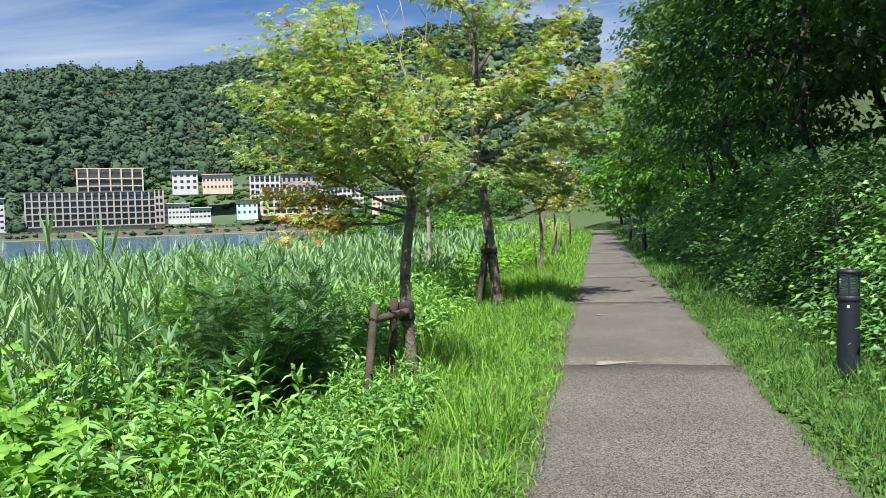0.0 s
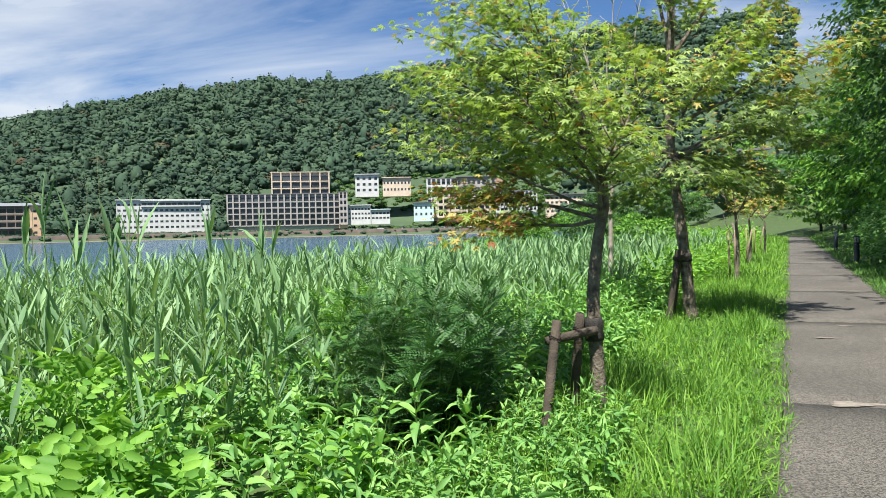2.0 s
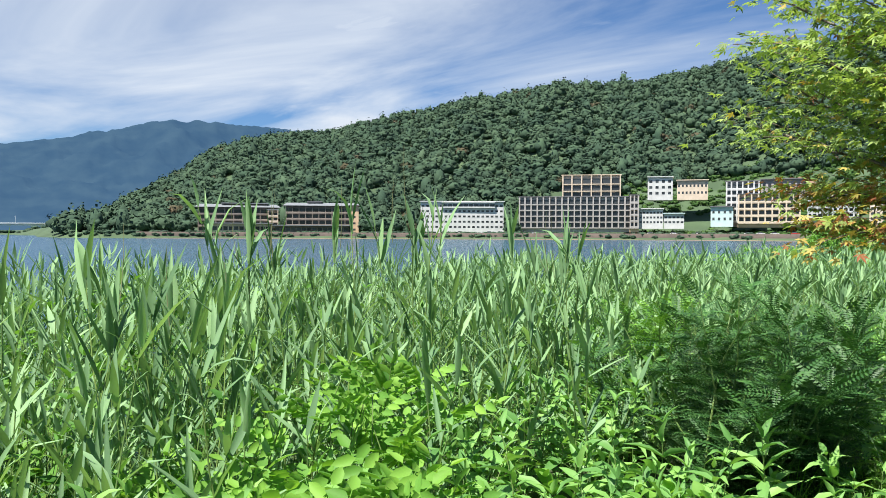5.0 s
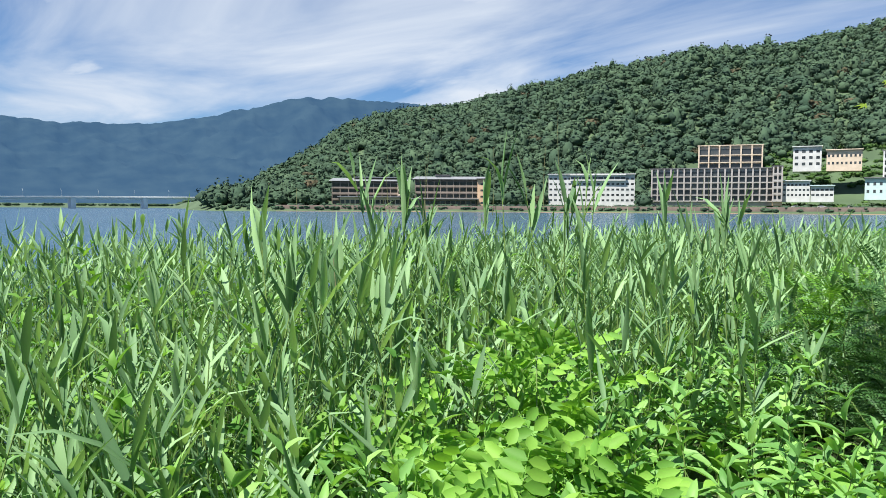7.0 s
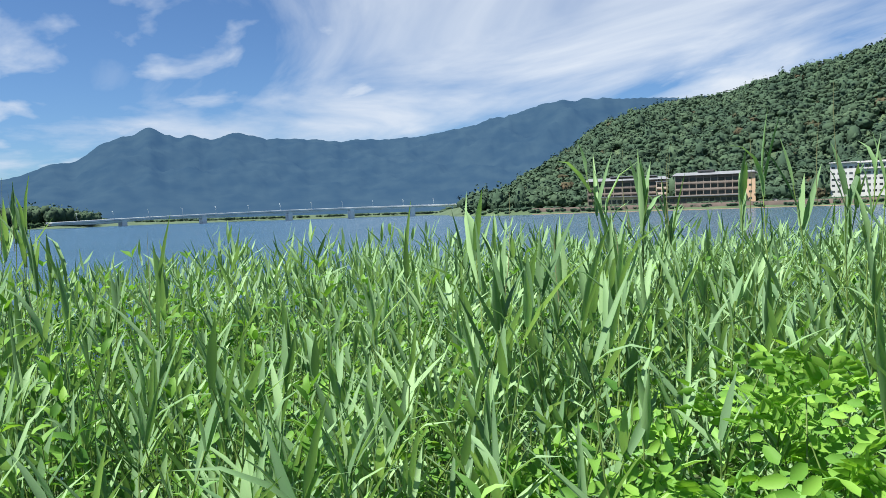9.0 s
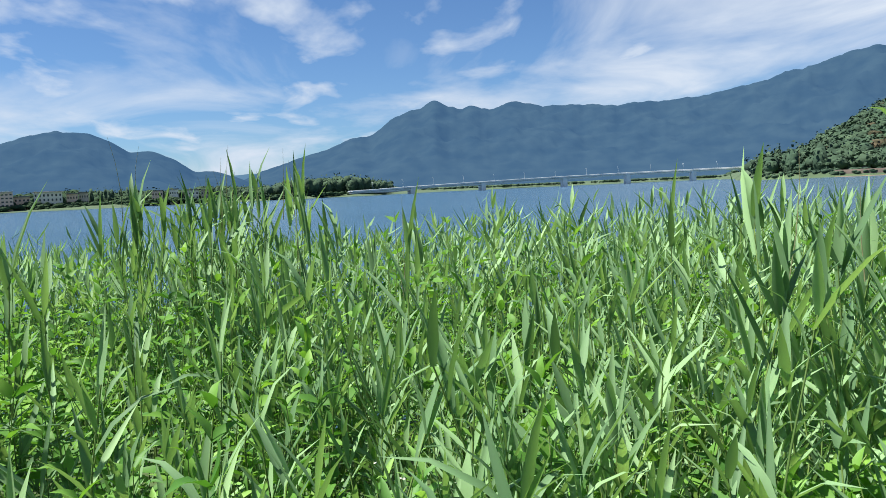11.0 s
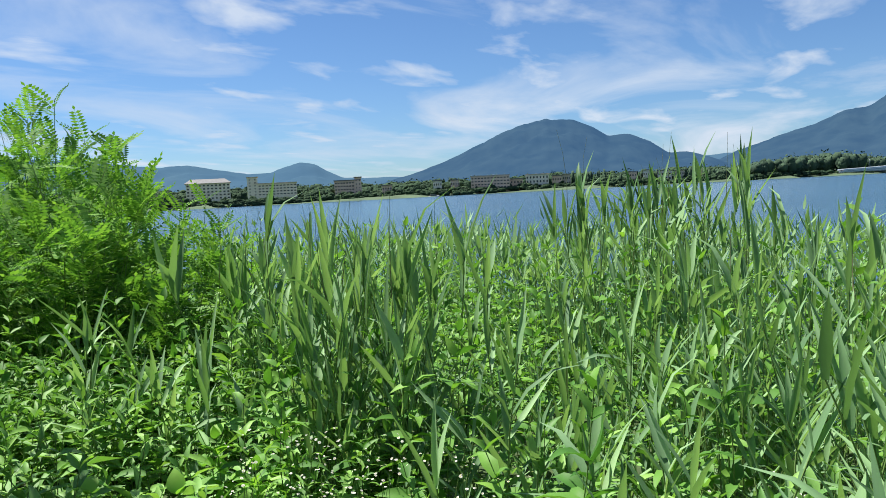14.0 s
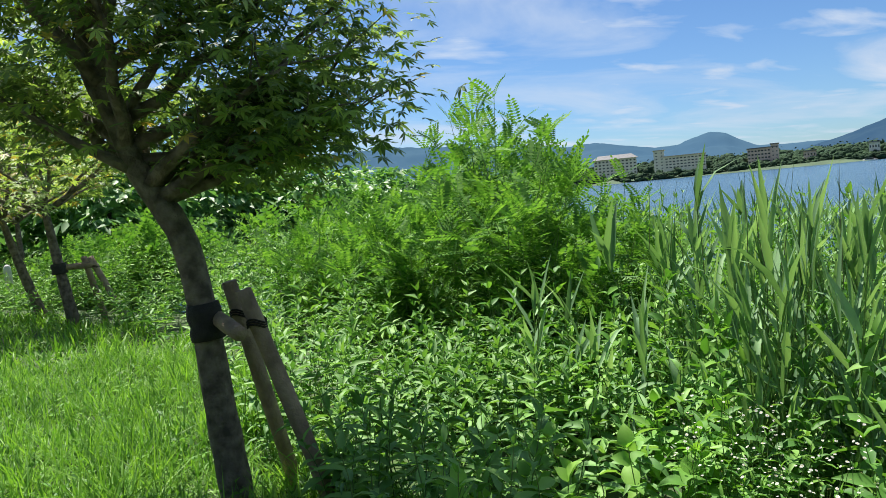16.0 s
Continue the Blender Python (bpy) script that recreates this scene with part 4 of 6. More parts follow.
# ---- maples ----
def limb(p0, p1, r0, r1, rng, bow=0.12, n=7, sag=0.0):
    t = np.linspace(0, 1, n)[:, None]
    d = p1 - p0
    ln = np.linalg.norm(d)
    off = rng.normal(0, bow * ln, 3)
    P = p0 + d * t + off * (t * (1 - t)) * 1.6 + rng.normal(0, 0.012 * ln, (n, 3)) * (t > 0) * (t < 1)
    P[:, 2] += sag * ln * (4 * t[:, 0] * (1 - t[:, 0]))
    return P, r0 + (r1 - r0) * t[:, 0] ** 0.8


def maple(label, trunk, radius, ends, seed, leaf=0.075, twigs=9, per=20, colour=None, r_limb=0.035, stretch=0.55, group="maples along the verge", flat=0.10, fork=0.35):
    """A maple: a bent trunk, limbs to the given ends, twigs along them and layered sprays of leaves.
    colour(points) gives the index of the leaf material: 0 green, 1 yellow, 2 red, 3 green darkened as if shaded."""
    rng = np.random.default_rng(seed)
    trunk = np.asarray(trunk, float)
    base = trunk[0].copy()
    ob = thing("maple_tree", label, "tree", pose(*base), group)
    trunk = trunk - base
    m = len(trunk)
    tt = np.linspace(0, m - 1, m * 4)
    TP = np.stack([np.interp(tt, np.arange(m), trunk[:, i]) for i in range(3)], -1)
    for _ in range(2):
        TP[1:-1] = (TP[:-2] + 2 * TP[1:-1] + TP[2:]) / 4
    rad = radius * (1 - 0.45 * np.linspace(0, 1, len(TP)))
    rad[0] *= 1.25
    part("trunk", mesh_tris("trunk", *tube(TP, rad * (1 + rng.normal(0, 0.03, len(TP))), 10), M_BARK, smooth=True), None, ob)
    L, D = [], []
    for e in ends:
        e = np.asarray(e, float)
        root = TP[int(np.clip(np.searchsorted(TP[:, 2], 0.60 * e[2] + fork), len(TP) * 0.6, len(TP) - 1))]
        P, r = limb(root, e, r_limb * (0.7 + 0.3 * rng.uniform()), 0.007, rng)
        part("limb", mesh_tris("limb", *tube(P, r, 6), M_BARK, smooth=True), None, ob)
        tw = []
        for k in range(twigs):
            t = 0.30 + 0.70 * (k + 0.5) / twigs
            i = t * (len(P) - 1)
            q = P[int(i)] + (P[min(int(i) + 1, len(P) - 1)] - P[int(i)]) * (i - int(i))
            d = unit(P[-1] - P[0])
            sd = unit(np.cross(d, UP)) * rng.choice([-1, 1]) * rng.uniform(0.5, 1.1) + d * rng.uniform(0.3, 0.9) + UP * rng.normal(0.04, 0.18)
            ln = stretch * rng.uniform(0.55, 1.15)
            q1 = q + unit(sd) * ln
            T, tr = limb(q, q1, 0.007, 0.002, rng, 0.08, 4, 0.05)
            tw.append(tube(T, tr, 4))
            c = T[1:][rng.integers(0, 3, per)] + rng.normal(0, 1, (per, 3)) * np.array([0.13, 0.13, flat])
            L.append(c); D.append(unit(sd)[None].repeat(per, 0))
        V, F = join(tw)
        part("twig_spray", mesh_tris("twig_spray", V, F, M_BARK), None, ob)
    C, D = np.concatenate(L), np.concatenate(D)
    d = unit(D * np.array([1, 1, 0.2]) * 0.8 + rng.normal(0, 0.55, C.shape) * np.array([1, 1, 0.5]) + np.array([0, 0, -0.28]))
    up = unit(UP[None] + rng.normal(0, 0.25, C.shape))
    B = basis(d, up, rng.uniform(0.7, 1.25, len(C)) * leaf)
    V, F = scatter(*MAPLE, B, C)
    idx = np.zeros(len(C), int) if colour is None else colour(C + base, rng)
    part("crown", mesh_tris("crown", V, F, M_MAPLE, M_MAPLE_Y, M_MAPLE_R, M_MAPLE_SHADED, index=np.repeat(idx, len(MAPLE[1]))), None, ob)
    return ob


def tree_support(label, posts, bar, band, wood, r=0.04):
    """Two leaning stakes with a cross bar lashed to a trunk that is wrapped in black cloth."""
    b = np.asarray(posts[0][0])
    ob = thing("tree_stake", label, "tree stake", pose(*b), "tree stakes along the verge")
    def log(name, p, q, rr, m):
        p, q = np.asarray(p) - b, np.asarray(q) - b
        t = np.linspace(0, 1, 8)[:, None]
        rad = np.full(8, rr) * (1 + 0.04 * np.sin(np.arange(8) * 2.1)); rad[0] *= 0.9; rad[-1] *= 0.93
        me = mesh_tris(name, *tube(p + (q - p) * t, rad, 12), m)
        return part(name, me, None, ob)
    for p, q in posts:
        log("stake", p, q, r, wood)
    log("cross_bar", *bar, r * 0.95, wood)
    (x, y, z0), (x1, y1, z1), rr = band
    t = np.linspace(0, 1, 6)[:, None]
    P = (np.array([x, y, z0]) + (np.array([x1, y1, z1]) - np.array([x, y, z0])) * t) - b
    part("wrap", mesh_tris("wrap", *tube(P, rr * (1 + 0.07 * np.sin(np.arange(6) * 2.3)), 14), M_BAND), None, ob, "black cloth wrap")
    for p, q in posts:
        p, q = np.asarray(p) - b, np.asarray(q) - b
        c = p + (q - p) * 0.86
        for k in (-0.012, 0.0, 0.012):
            a = np.linspace(0, 2 * math.pi, 13)
            ring = np.stack([c[0] + (r + 0.005) * np.cos(a), c[1] + (r + 0.005) * np.sin(a), c[2] + k + 0.012 * np.sin(a * 2)], -1)
            part("rope", mesh_tris("rope", *tube(ring, np.full(13, 0.005), 5), M_ROPE), None, ob)
    return ob


def build_maples():
    def c1(C, rng):
        i = rng.choice(4, len(C), p=(0.89, 0.07, 0.01, 0.03))
        low = (C[:, 2] < 2.0) & (C[:, 0] < -0.8)
        return np.where(low & (rng.uniform(0, 1, len(C)) < 0.6), rng.choice([1, 2], len(C), p=(0.55, 0.45)), i)
    t1 = [(-0.28, 6.91, -0.03), (-0.30, 6.90, 0.45), (-0.33, 6.88, 0.95), (-0.29, 6.88, 1.35), (-0.22, 6.9, 1.72), (-0.30, 6.92, 2.1), (-0.48, 6.95, 2.55)]
    young = maple("staked young maple with yellow-green and reddening leaves", t1, 0.060,
          [(-1.35, 0.55, 2.95), (-0.95, 0.6, 3.35), (-1.35, 0.45, 2.25), (-1.15, 0.55, 1.78), (-0.45, -0.25, 3.1), (0.30, 0.2, 2.7), (0.15, -0.4, 2.15),
           (-0.5, 0.8, 2.5), (-0.55, -0.45, 2.5), (-1.3, 0.9, 2.6), (-0.95, 0.3, 1.62), (-0.7, 0.3, 3.5), (-1.35, 0.6, 3.2)], 101, 0.060, 12, 46, c1, 0.022, fork=0.25, flat=0.03)
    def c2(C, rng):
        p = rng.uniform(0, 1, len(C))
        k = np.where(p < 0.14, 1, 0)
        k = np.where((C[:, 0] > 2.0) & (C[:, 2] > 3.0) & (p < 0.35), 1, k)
        # shade low in the crown is painted by mostly darkened leaves there
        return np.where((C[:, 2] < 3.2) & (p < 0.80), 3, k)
    t2 = [(0.92, 13.3, -0.03), (0.86, 13.3, 0.7), (0.80, 13.3, 1.3), (0.70, 13.3, 2.1), (0.62, 13.3, 2.9), (0.66, 13.3, 4.2), (0.68, 13.3, 5.2)]
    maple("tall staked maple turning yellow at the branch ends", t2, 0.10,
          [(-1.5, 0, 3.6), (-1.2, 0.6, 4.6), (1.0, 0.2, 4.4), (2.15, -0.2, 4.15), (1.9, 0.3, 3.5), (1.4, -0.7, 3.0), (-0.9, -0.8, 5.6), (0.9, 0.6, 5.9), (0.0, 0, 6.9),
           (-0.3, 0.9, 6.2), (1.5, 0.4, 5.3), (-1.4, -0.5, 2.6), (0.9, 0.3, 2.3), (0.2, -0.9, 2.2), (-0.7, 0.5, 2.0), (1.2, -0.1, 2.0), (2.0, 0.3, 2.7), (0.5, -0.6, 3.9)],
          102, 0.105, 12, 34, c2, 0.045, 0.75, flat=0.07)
    for k, (b, top) in enumerate((((2.7, 21.2), 4.2), ((4.4, 30.0), 3.6), ((6.4, 38.5), 3.4))):
        maple("slender young tree on the far verge", [(*b, -0.03), (b[0] + 0.05, b[1], 0.9), (b[0], b[1], 1.7)], 0.06,
              [(-0.9, 0, top * 0.8), (0.7, 0.2, top * 0.85), (0, 0.5, top), (0.4, -0.6, top * 0.7), (-0.4, -0.5, top * 0.6)], 110 + k, 0.13, 7, 12,
              lambda C, rng: rng.choice(4, len(C), p=(0.6, 0.35, 0.05, 0)), 0.03, 0.6)
    R, Fd = np.array([-0.848, 0.53, 0]), np.array([-0.53, -0.848, 0])
    def e(right, forward, z):
        v = R * right + Fd * forward
        return (v[0], v[1], z)
    A = np.array([-2.0, -1.5, 0.0])
    def tp(right, z, forward=0.0):
        v = A + R * right + Fd * forward
        return (v[0], v[1], z)
    # most leaves get the darkened green, painting the backlit underside of this crown
    maple("leafy staked maple with leaning forked trunk, shade put into its leaf colour", [tp(0.04, -0.03), tp(0.0, 0.45), tp(-0.03, 0.98), tp(-0.08, 1.4), tp(-0.27, 1.72), tp(-0.36, 2.0), tp(-0.45, 2.4)], 0.085,
          [e(-1.0, -0.1, 2.25), e(-0.65, 0.2, 2.7), e(-0.33, -0.2, 2.9), e(0.25, 0.1, 2.6), e(0.75, 0.3, 2.35), e(0.55, -0.35, 2.15), e(0.15, 0.6, 2.2),
           e(-0.6, 0.9, 2.3), e(-1.3, 0.5, 2.5), e(0.55, -0.1, 2.75), e(-0.2, -0.6, 2.5), e(0.1, 0.2, 1.95), e(0.45, 0.5, 1.85), e(-0.9, 0.6, 2.4), e(0.8, 0.2, 2.0), e(0.6, -0.1, 1.9), e(0.75, 0.1, 2.5), e(0.2, -0.2, 3.2), e(0.7, 0.7, 3.1), e(-1.0, -0.5, 3.0), e(0.3, 0.3, 3.7), e(-0.4, -0.3, 3.8)],
          103, 0.074, 12, 30, lambda C, rng: rng.choice(4, len(C), p=(0.35, 0.02, 0, 0.63)), 0.05, 0.42)
    for k, (b, lean) in enumerate((((-2.24, -10.7), 0.12), ((-1.95, -12.9), 0.25), ((-2.0, -19.0), 0.0))):
        maple("maple with spreading crown farther down the verge", [(*b, -0.03), (b[0] + lean, b[1], 0.9), (b[0] + lean * 1.8, b[1], 1.8)], 0.10,
              [(-1.3, 0, 2.7), (1.4, 0.3, 2.9), (0.2, 1.2, 3.1), (0.3, -1.2, 3.0), (0, 0, 3.9), (-0.9, 0.9, 3.3), (1.1, -0.9, 3.4), (-0.8, -0.9, 2.4), (0.9, 0.8, 2.2), (1.9, -0.2, 2.6), (-1.6, 0.5, 3.3)], 120 + k, 0.12, 9, 15,
              lambda C, rng: rng.choice(4, len(C), p=(0.72, 0.12, 0, 0.16)), 0.045, 0.7)
    old = tree_support("old dark tree stake with cross bar lashed to a maple", [((-0.66, 6.25, -0.05), (-0.585, 6.66, 0.80)), ((-0.50, 7.0, -0.05), (-0.42, 6.82, 0.84))],
                 ((-0.66, 6.60, 0.66), (-0.30, 6.80, 0.72)), ((-0.315, 6.89, 0.63), (-0.325, 6.885, 0.80), 0.072), M_POST_D, 0.036)
    for ob in (young, old):
        ob.location.x -= 0.04
    tree_support("old dark tree stake beside the tall maple", [((0.55, 13.0, -0.05), (0.72, 13.1, 1.12)), ((0.62, 13.35, -0.05), (0.75, 13.2, 1.1))],
                 ((0.66, 13.05, 0.98), (0.86, 13.25, 1.0)), ((0.83, 13.3, 0.92), (0.82, 13.3, 1.05), 0.11), M_POST_D, 0.045)
    tree_support("round wooden tree stakes lashed to a maple trunk with black wrap", [(tp(0.545, -0.05, -0.10), tp(0.205, 1.12, -0.12)), (tp(0.27, -0.05, 0.30), tp(0.06, 1.14, 0.16))],
                 (tp(0.0, 0.99, 0.04), tp(0.20, 0.93, -0.24)), (tp(-0.02, 0.88), tp(-0.035, 1.06), 0.083), M_POST, 0.041)
    tree_support("wooden tree stake beside a farther maple", [((-2.95, -10.3, -0.05), (-2.55, -10.6, 1.05)), ((-2.75, -11.2, -0.05), (-2.5, -10.95, 1.05))],
                 ((-2.62, -10.55, 0.93), (-2.1, -10.7, 0.93)), ((-2.12, -10.7, 0.84), (-2.11, -10.7, 1.0), 0.115), M_POST, 0.05)


def build_dead_tree():
    """The bare grey branches that show above the maples."""
    rng = np.random.default_rng(71)
    b = np.array([-0.35, 16.5, -0.1])
    ob = thing("dead_tree", "bare grey dead tree behind the maples", "tree", pose(*b))
    part("trunk", mesh_tris("trunk", *tube(*limb(np.zeros(3), np.array([0.1, 0, 3.0]), 0.06, 0.035, rng, 0.03), 7), M_TWIG), None, ob)
    for e in ((-0.9, 0, 6.3), (-0.45, 0.2, 6.6), (0.25, -0.2, 6.5), (0.75, 0.1, 6.4), (-1.1, 0.3, 5.4)):
        P, r = limb(np.array([0.1, 0, 2.8]), np.array(e), 0.03, 0.006, rng, 0.06)
        tw = [tube(P, r, 5)]
        for k in (3, 4, 5):
            tw.append(tube(*limb(P[k], P[k] + np.array([rng.normal(0, 0.35), rng.normal(0, 0.3), rng.uniform(0.5, 0.9)]), 0.01, 0.003, rng, 0.05, 4), 4))
        part("branch", mesh_tris("branch", *join(tw), M_TWIG), None, ob)


# ---- the wooded bank ----
def leaf_cloud(C, rng, per, spread, leaf, droop=0.35, out=None):
    """Sprays of leaves round the centres C, tips outward and down."""
    n = len(C)
    P = (C[:, None] + rng.normal(0, 1, (n, per, 3)) * np.asarray(spread)).reshape(-1, 3)
    d = rng.normal(0, 1, (len(P), 3)) * np.array([1, 1, 0.5])
    if out is not None:
        d = d * 0.7 + np.repeat(out, per, 0) * 0.8
    d = unit(d) + np.array([0, 0, -droop])
    up = unit(UP[None] + rng.normal(0, 0.4, (len(P), 3)))
    ln = rng.uniform(*leaf, len(P))
    return scatter(*QUADLEAF, basis(d, up, np.stack([ln * 0.5, ln, ln], -1)), P)


def woods_tree(s, u, height, spread, seed, leaf=(0.10, 0.17), clumps=150, per=46, low=1.5, label="dark leafy broad-leaved tree overhanging the path", material=None, group="trees on the bank"):
    rng = np.random.default_rng(seed)
    x, y = xy(s, u)
    b = np.array([float(x), float(y), float(near_z(x, y)) - 0.05])
    ob = thing("tree", label, "tree", pose(*b), group)
    lean = np.array([-PN[0], -PN[1], 0]) * spread * 0.25
    P, r = limb(np.zeros(3), lean + np.array([0, 0, height * 0.7]), 0.16, 0.06, rng, 0.04, 9)
    part("trunk", mesh_tris("trunk", *tube(P, r, 8), M_BARK_D, smooth=True), None, ob)
    d = unit(rng.normal(0, 1, (clumps, 3)))
    rr = rng.uniform(0.45, 1.0, clumps) ** 0.6
    mid = low + (height - low) * 0.5
    C = d * rr[:, None] * np.array([spread, spread, (height - low) * 0.5]) * (1 + 0.16 * np.sin(d[:, :1] * 5 + seed)) + lean * 0.8 + np.array([0, 0, mid])
    for k in range(7):
        e = C[rng.integers(0, clumps)] * 0.85
        part("limb", mesh_tris("limb", *tube(*limb(P[4 + k % 4], e, 0.05, 0.012, rng, 0.06), 6), M_BARK_D), None, ob)
    V, F = leaf_cloud(C, rng, per, (0.40, 0.40, 0.11), leaf, 0.45, d * np.array([1, 1, 0.3]))
    part("crown", mesh_tris("crown", V, F, material or M_WOODS), None, ob)


def build_bank():
    k = 0
    for s, u, h, sp in ((12.5, 9.4, 15, 3.4), (9.8, 5.4, 10, 2.8), (13.5, 5.1, 10, 2.9), (19.5, 4.9, 11, 3.0), (24.5, 4.8, 10, 3.1), (29, 4.7, 12, 3.2),
                        (36, 4.7, 13, 3.2), (9.5, 8.6, 13, 3.0), (19, 9.0, 14, 3.6), (15.5, 10.5, 14, 3.8), (25, 8.5, 14, 4), (-10, 12, 9, 3), (-19, 14, 10, 3.5)):
        woods_tree(s, u, h, sp, 200 + k, (0.26, 0.42) if u > 8 else (0.11, 0.20) if s < 12 else (0.17, 0.28), 240 if u > 8 else 190, 40, 3.4 if s < 16 else 2.4)
        k += 1
    # trees where the path bends out of sight, and beyond the verge
    for s, u, h, sp in ((62, 5.2, 9, 3.5), (70, 5.0, 9, 4), (78, -13, 4, 3.5), (84, -19, 4, 4), (90, 4, 9, 4), (118, -6, 8, 5), (88, -28, 4, 4), (53, 5, 12, 3.6), (44, 4.9, 13, 3.4)):
        woods_tree(s, u, h, sp, 240 + k, (0.28, 0.45), 140, 30, 0.6, "green tree at the far end of the path", M_LOCUST if k % 2 else M_WOODS, "trees at the far end")
        k += 1
    for x, y, h, sp in ((-4.5, -27, 6, 3.2), (-8.5, -30, 6, 3.5), (-13, -31, 5, 3.5), (-1, -30, 7, 3.5), (-18, -36, 5, 4), (2.5, -24, 7, 3)):
        s, u = su(x, y)
        woods_tree(float(s), float(u), h, sp, 280 + k, (0.34, 0.55), 190, 36, 0.1, "leafy green tree behind the thicket", M_HEDGE, "trees behind the thicket")
        k += 1
    for az, r, h, sp in ((-21, 52, 10, 4), (-17.5, 60, 11, 4.5), (-15.5, 80, 11, 4.5), (-12, 128, 10, 5), (-9, 132, 8, 5), (-5.5, 125, 5, 4.5), (-2.5, 130, 5, 5), (1, 128, 5, 5), (-15, 112, 15, 6), (-7, 150, 7, 5)):
        x, y, _ = far_xyz(az, r, 0)
        s, u = su(x, y)
        woods_tree(float(s), float(u), h, sp, 260 + k, (0.30, 0.5), 130, 30, 0.2, "green tree closing the view at the end of the path", M_WOODS if k % 3 == 0 else M_LOCUST, "trees at the far end")
        k += 1
    # the hedge at the foot of the bank
    rng = np.random.default_rng(300)
    for i, s in enumerate(np.arange(-6, 50, 2.2)):
        near = s < 14
        n = 110 if near else 60
        ss = s + rng.uniform(-1.4, 1.4, n)
        v = rng.uniform(0, 1, n)
        face = 2.35 + 1.3 * v + rng.normal(0, 0.22, n) + 0.12 * np.sin(ss * 1.9)
        x, y = xy(ss, face)
        C = np.stack([x, y, near_z(x, y) + 0.12 + 1.75 * v ** 0.9 + rng.normal(0, 0.15, n)], -1)
        c0 = np.array([*[float(q) for q in xy(s, 3.0)], 0.0])
        V, F = leaf_cloud(C - c0, rng, 50 if near else 34, (0.2, 0.2, 0.13), (0.06, 0.12) if near else (0.12, 0.22), 0.35, np.array([[-PN[0], -PN[1], 0.3]]).repeat(n, 0))
        ob = thing("shrub", "green shrub in the hedge along the bank", "shrub", pose(*c0), "hedge shrubs")
        part("leaves", mesh_tris("leaves", V, F, M_WOODS if i % 4 == 0 else M_HEDGE), None, ob)
        sx, sy = xy(s + rng.uniform(-1, 1, 9), 2.9 + rng.uniform(0, 0.8, 9))
        base = np.stack([sx, sy, near_z(sx, sy) - 0.03], -1)
        st, _ = stems(base - c0, base - c0 + np.stack([rng.normal(0, 0.25, 9), rng.normal(0, 0.25, 9), rng.uniform(0.9, 1.7, 9)], -1), 0.012, 0.004, 4, 0.08, rng)
        part("stalk", mesh_tris("stalk", *st, M_BARK), None, ob)


# ---- bollard lights ----
def lathe(profile, sides=24):
    return tube([(0, 0, z) for r, z in profile], [r for r, z in profile], sides)


def bollard(x, y, z, lean=0.0):
    ob = thing("bollard_light", "dark blue metal bollard light with slatted white head", "bollard light", pose(x, y, z, 0, lean, 20), "bollard lights")
    part("post", mesh_tris("post", *lathe([(0.098, -0.05), (0.095, 0.02), (0.091, 0.35), (0.087, 0.70), (0.087, 0.705)]), M_BOLLARD), None, ob)
    part("collar", mesh_tris("collar", *lathe([(0.088, 0.70), (0.093, 0.705), (0.093, 0.745), (0.087, 0.75)]), M_BOLLARD), None, ob)
    part("lens", mesh_tris("lens", *lathe([(0.074, 0.74), (0.074, 0.94)]), M_LENS), None, ob, "white lamp lens")
    for k in range(8):
        zz = 0.765 + k * 0.0225
        part("louvre", mesh_tris("louvre", *lathe([(0.086, zz), (0.088, zz + 0.001), (0.084, zz + 0.005), (0.076, zz + 0.006)]), M_BOLLARD), None, ob)
    for a in range(4):
        c = pose(0, 0, 0, 0, 0, 45 + 90 * a)
        part("rib", box(0.076, 0.091, -0.009, 0.009, 0.74, 0.945, 0.002), M_BOLLARD, ob, place=c)
    part("cap", mesh_tris("cap", *lathe([(0.085, 0.94), (0.096, 0.945), (0.096, 0.965), (0.088, 0.976), (0.03, 0.982)]), M_BOLLARD), None, ob)
    part("label_plate", box(-0.011, 0.011, -0.091, -0.087, 0.645, 0.672, 0.001), M_LENS, ob, place=pose(0, 0, 0, 0, 0, -50))


build_reeds()
build_weeds()
build_grass()
build_bushes()
build_far_shrubs()
build_flowers()
build_maples()
build_dead_tree()
build_bank()
bollard(3.52, 6.64, float(near_z(3.52, 6.64)), 1.2)
for s in (31.0, 44.0):
    x, y = xy(s, 1.35)
    bollard(float(x), float(y), 0.0)


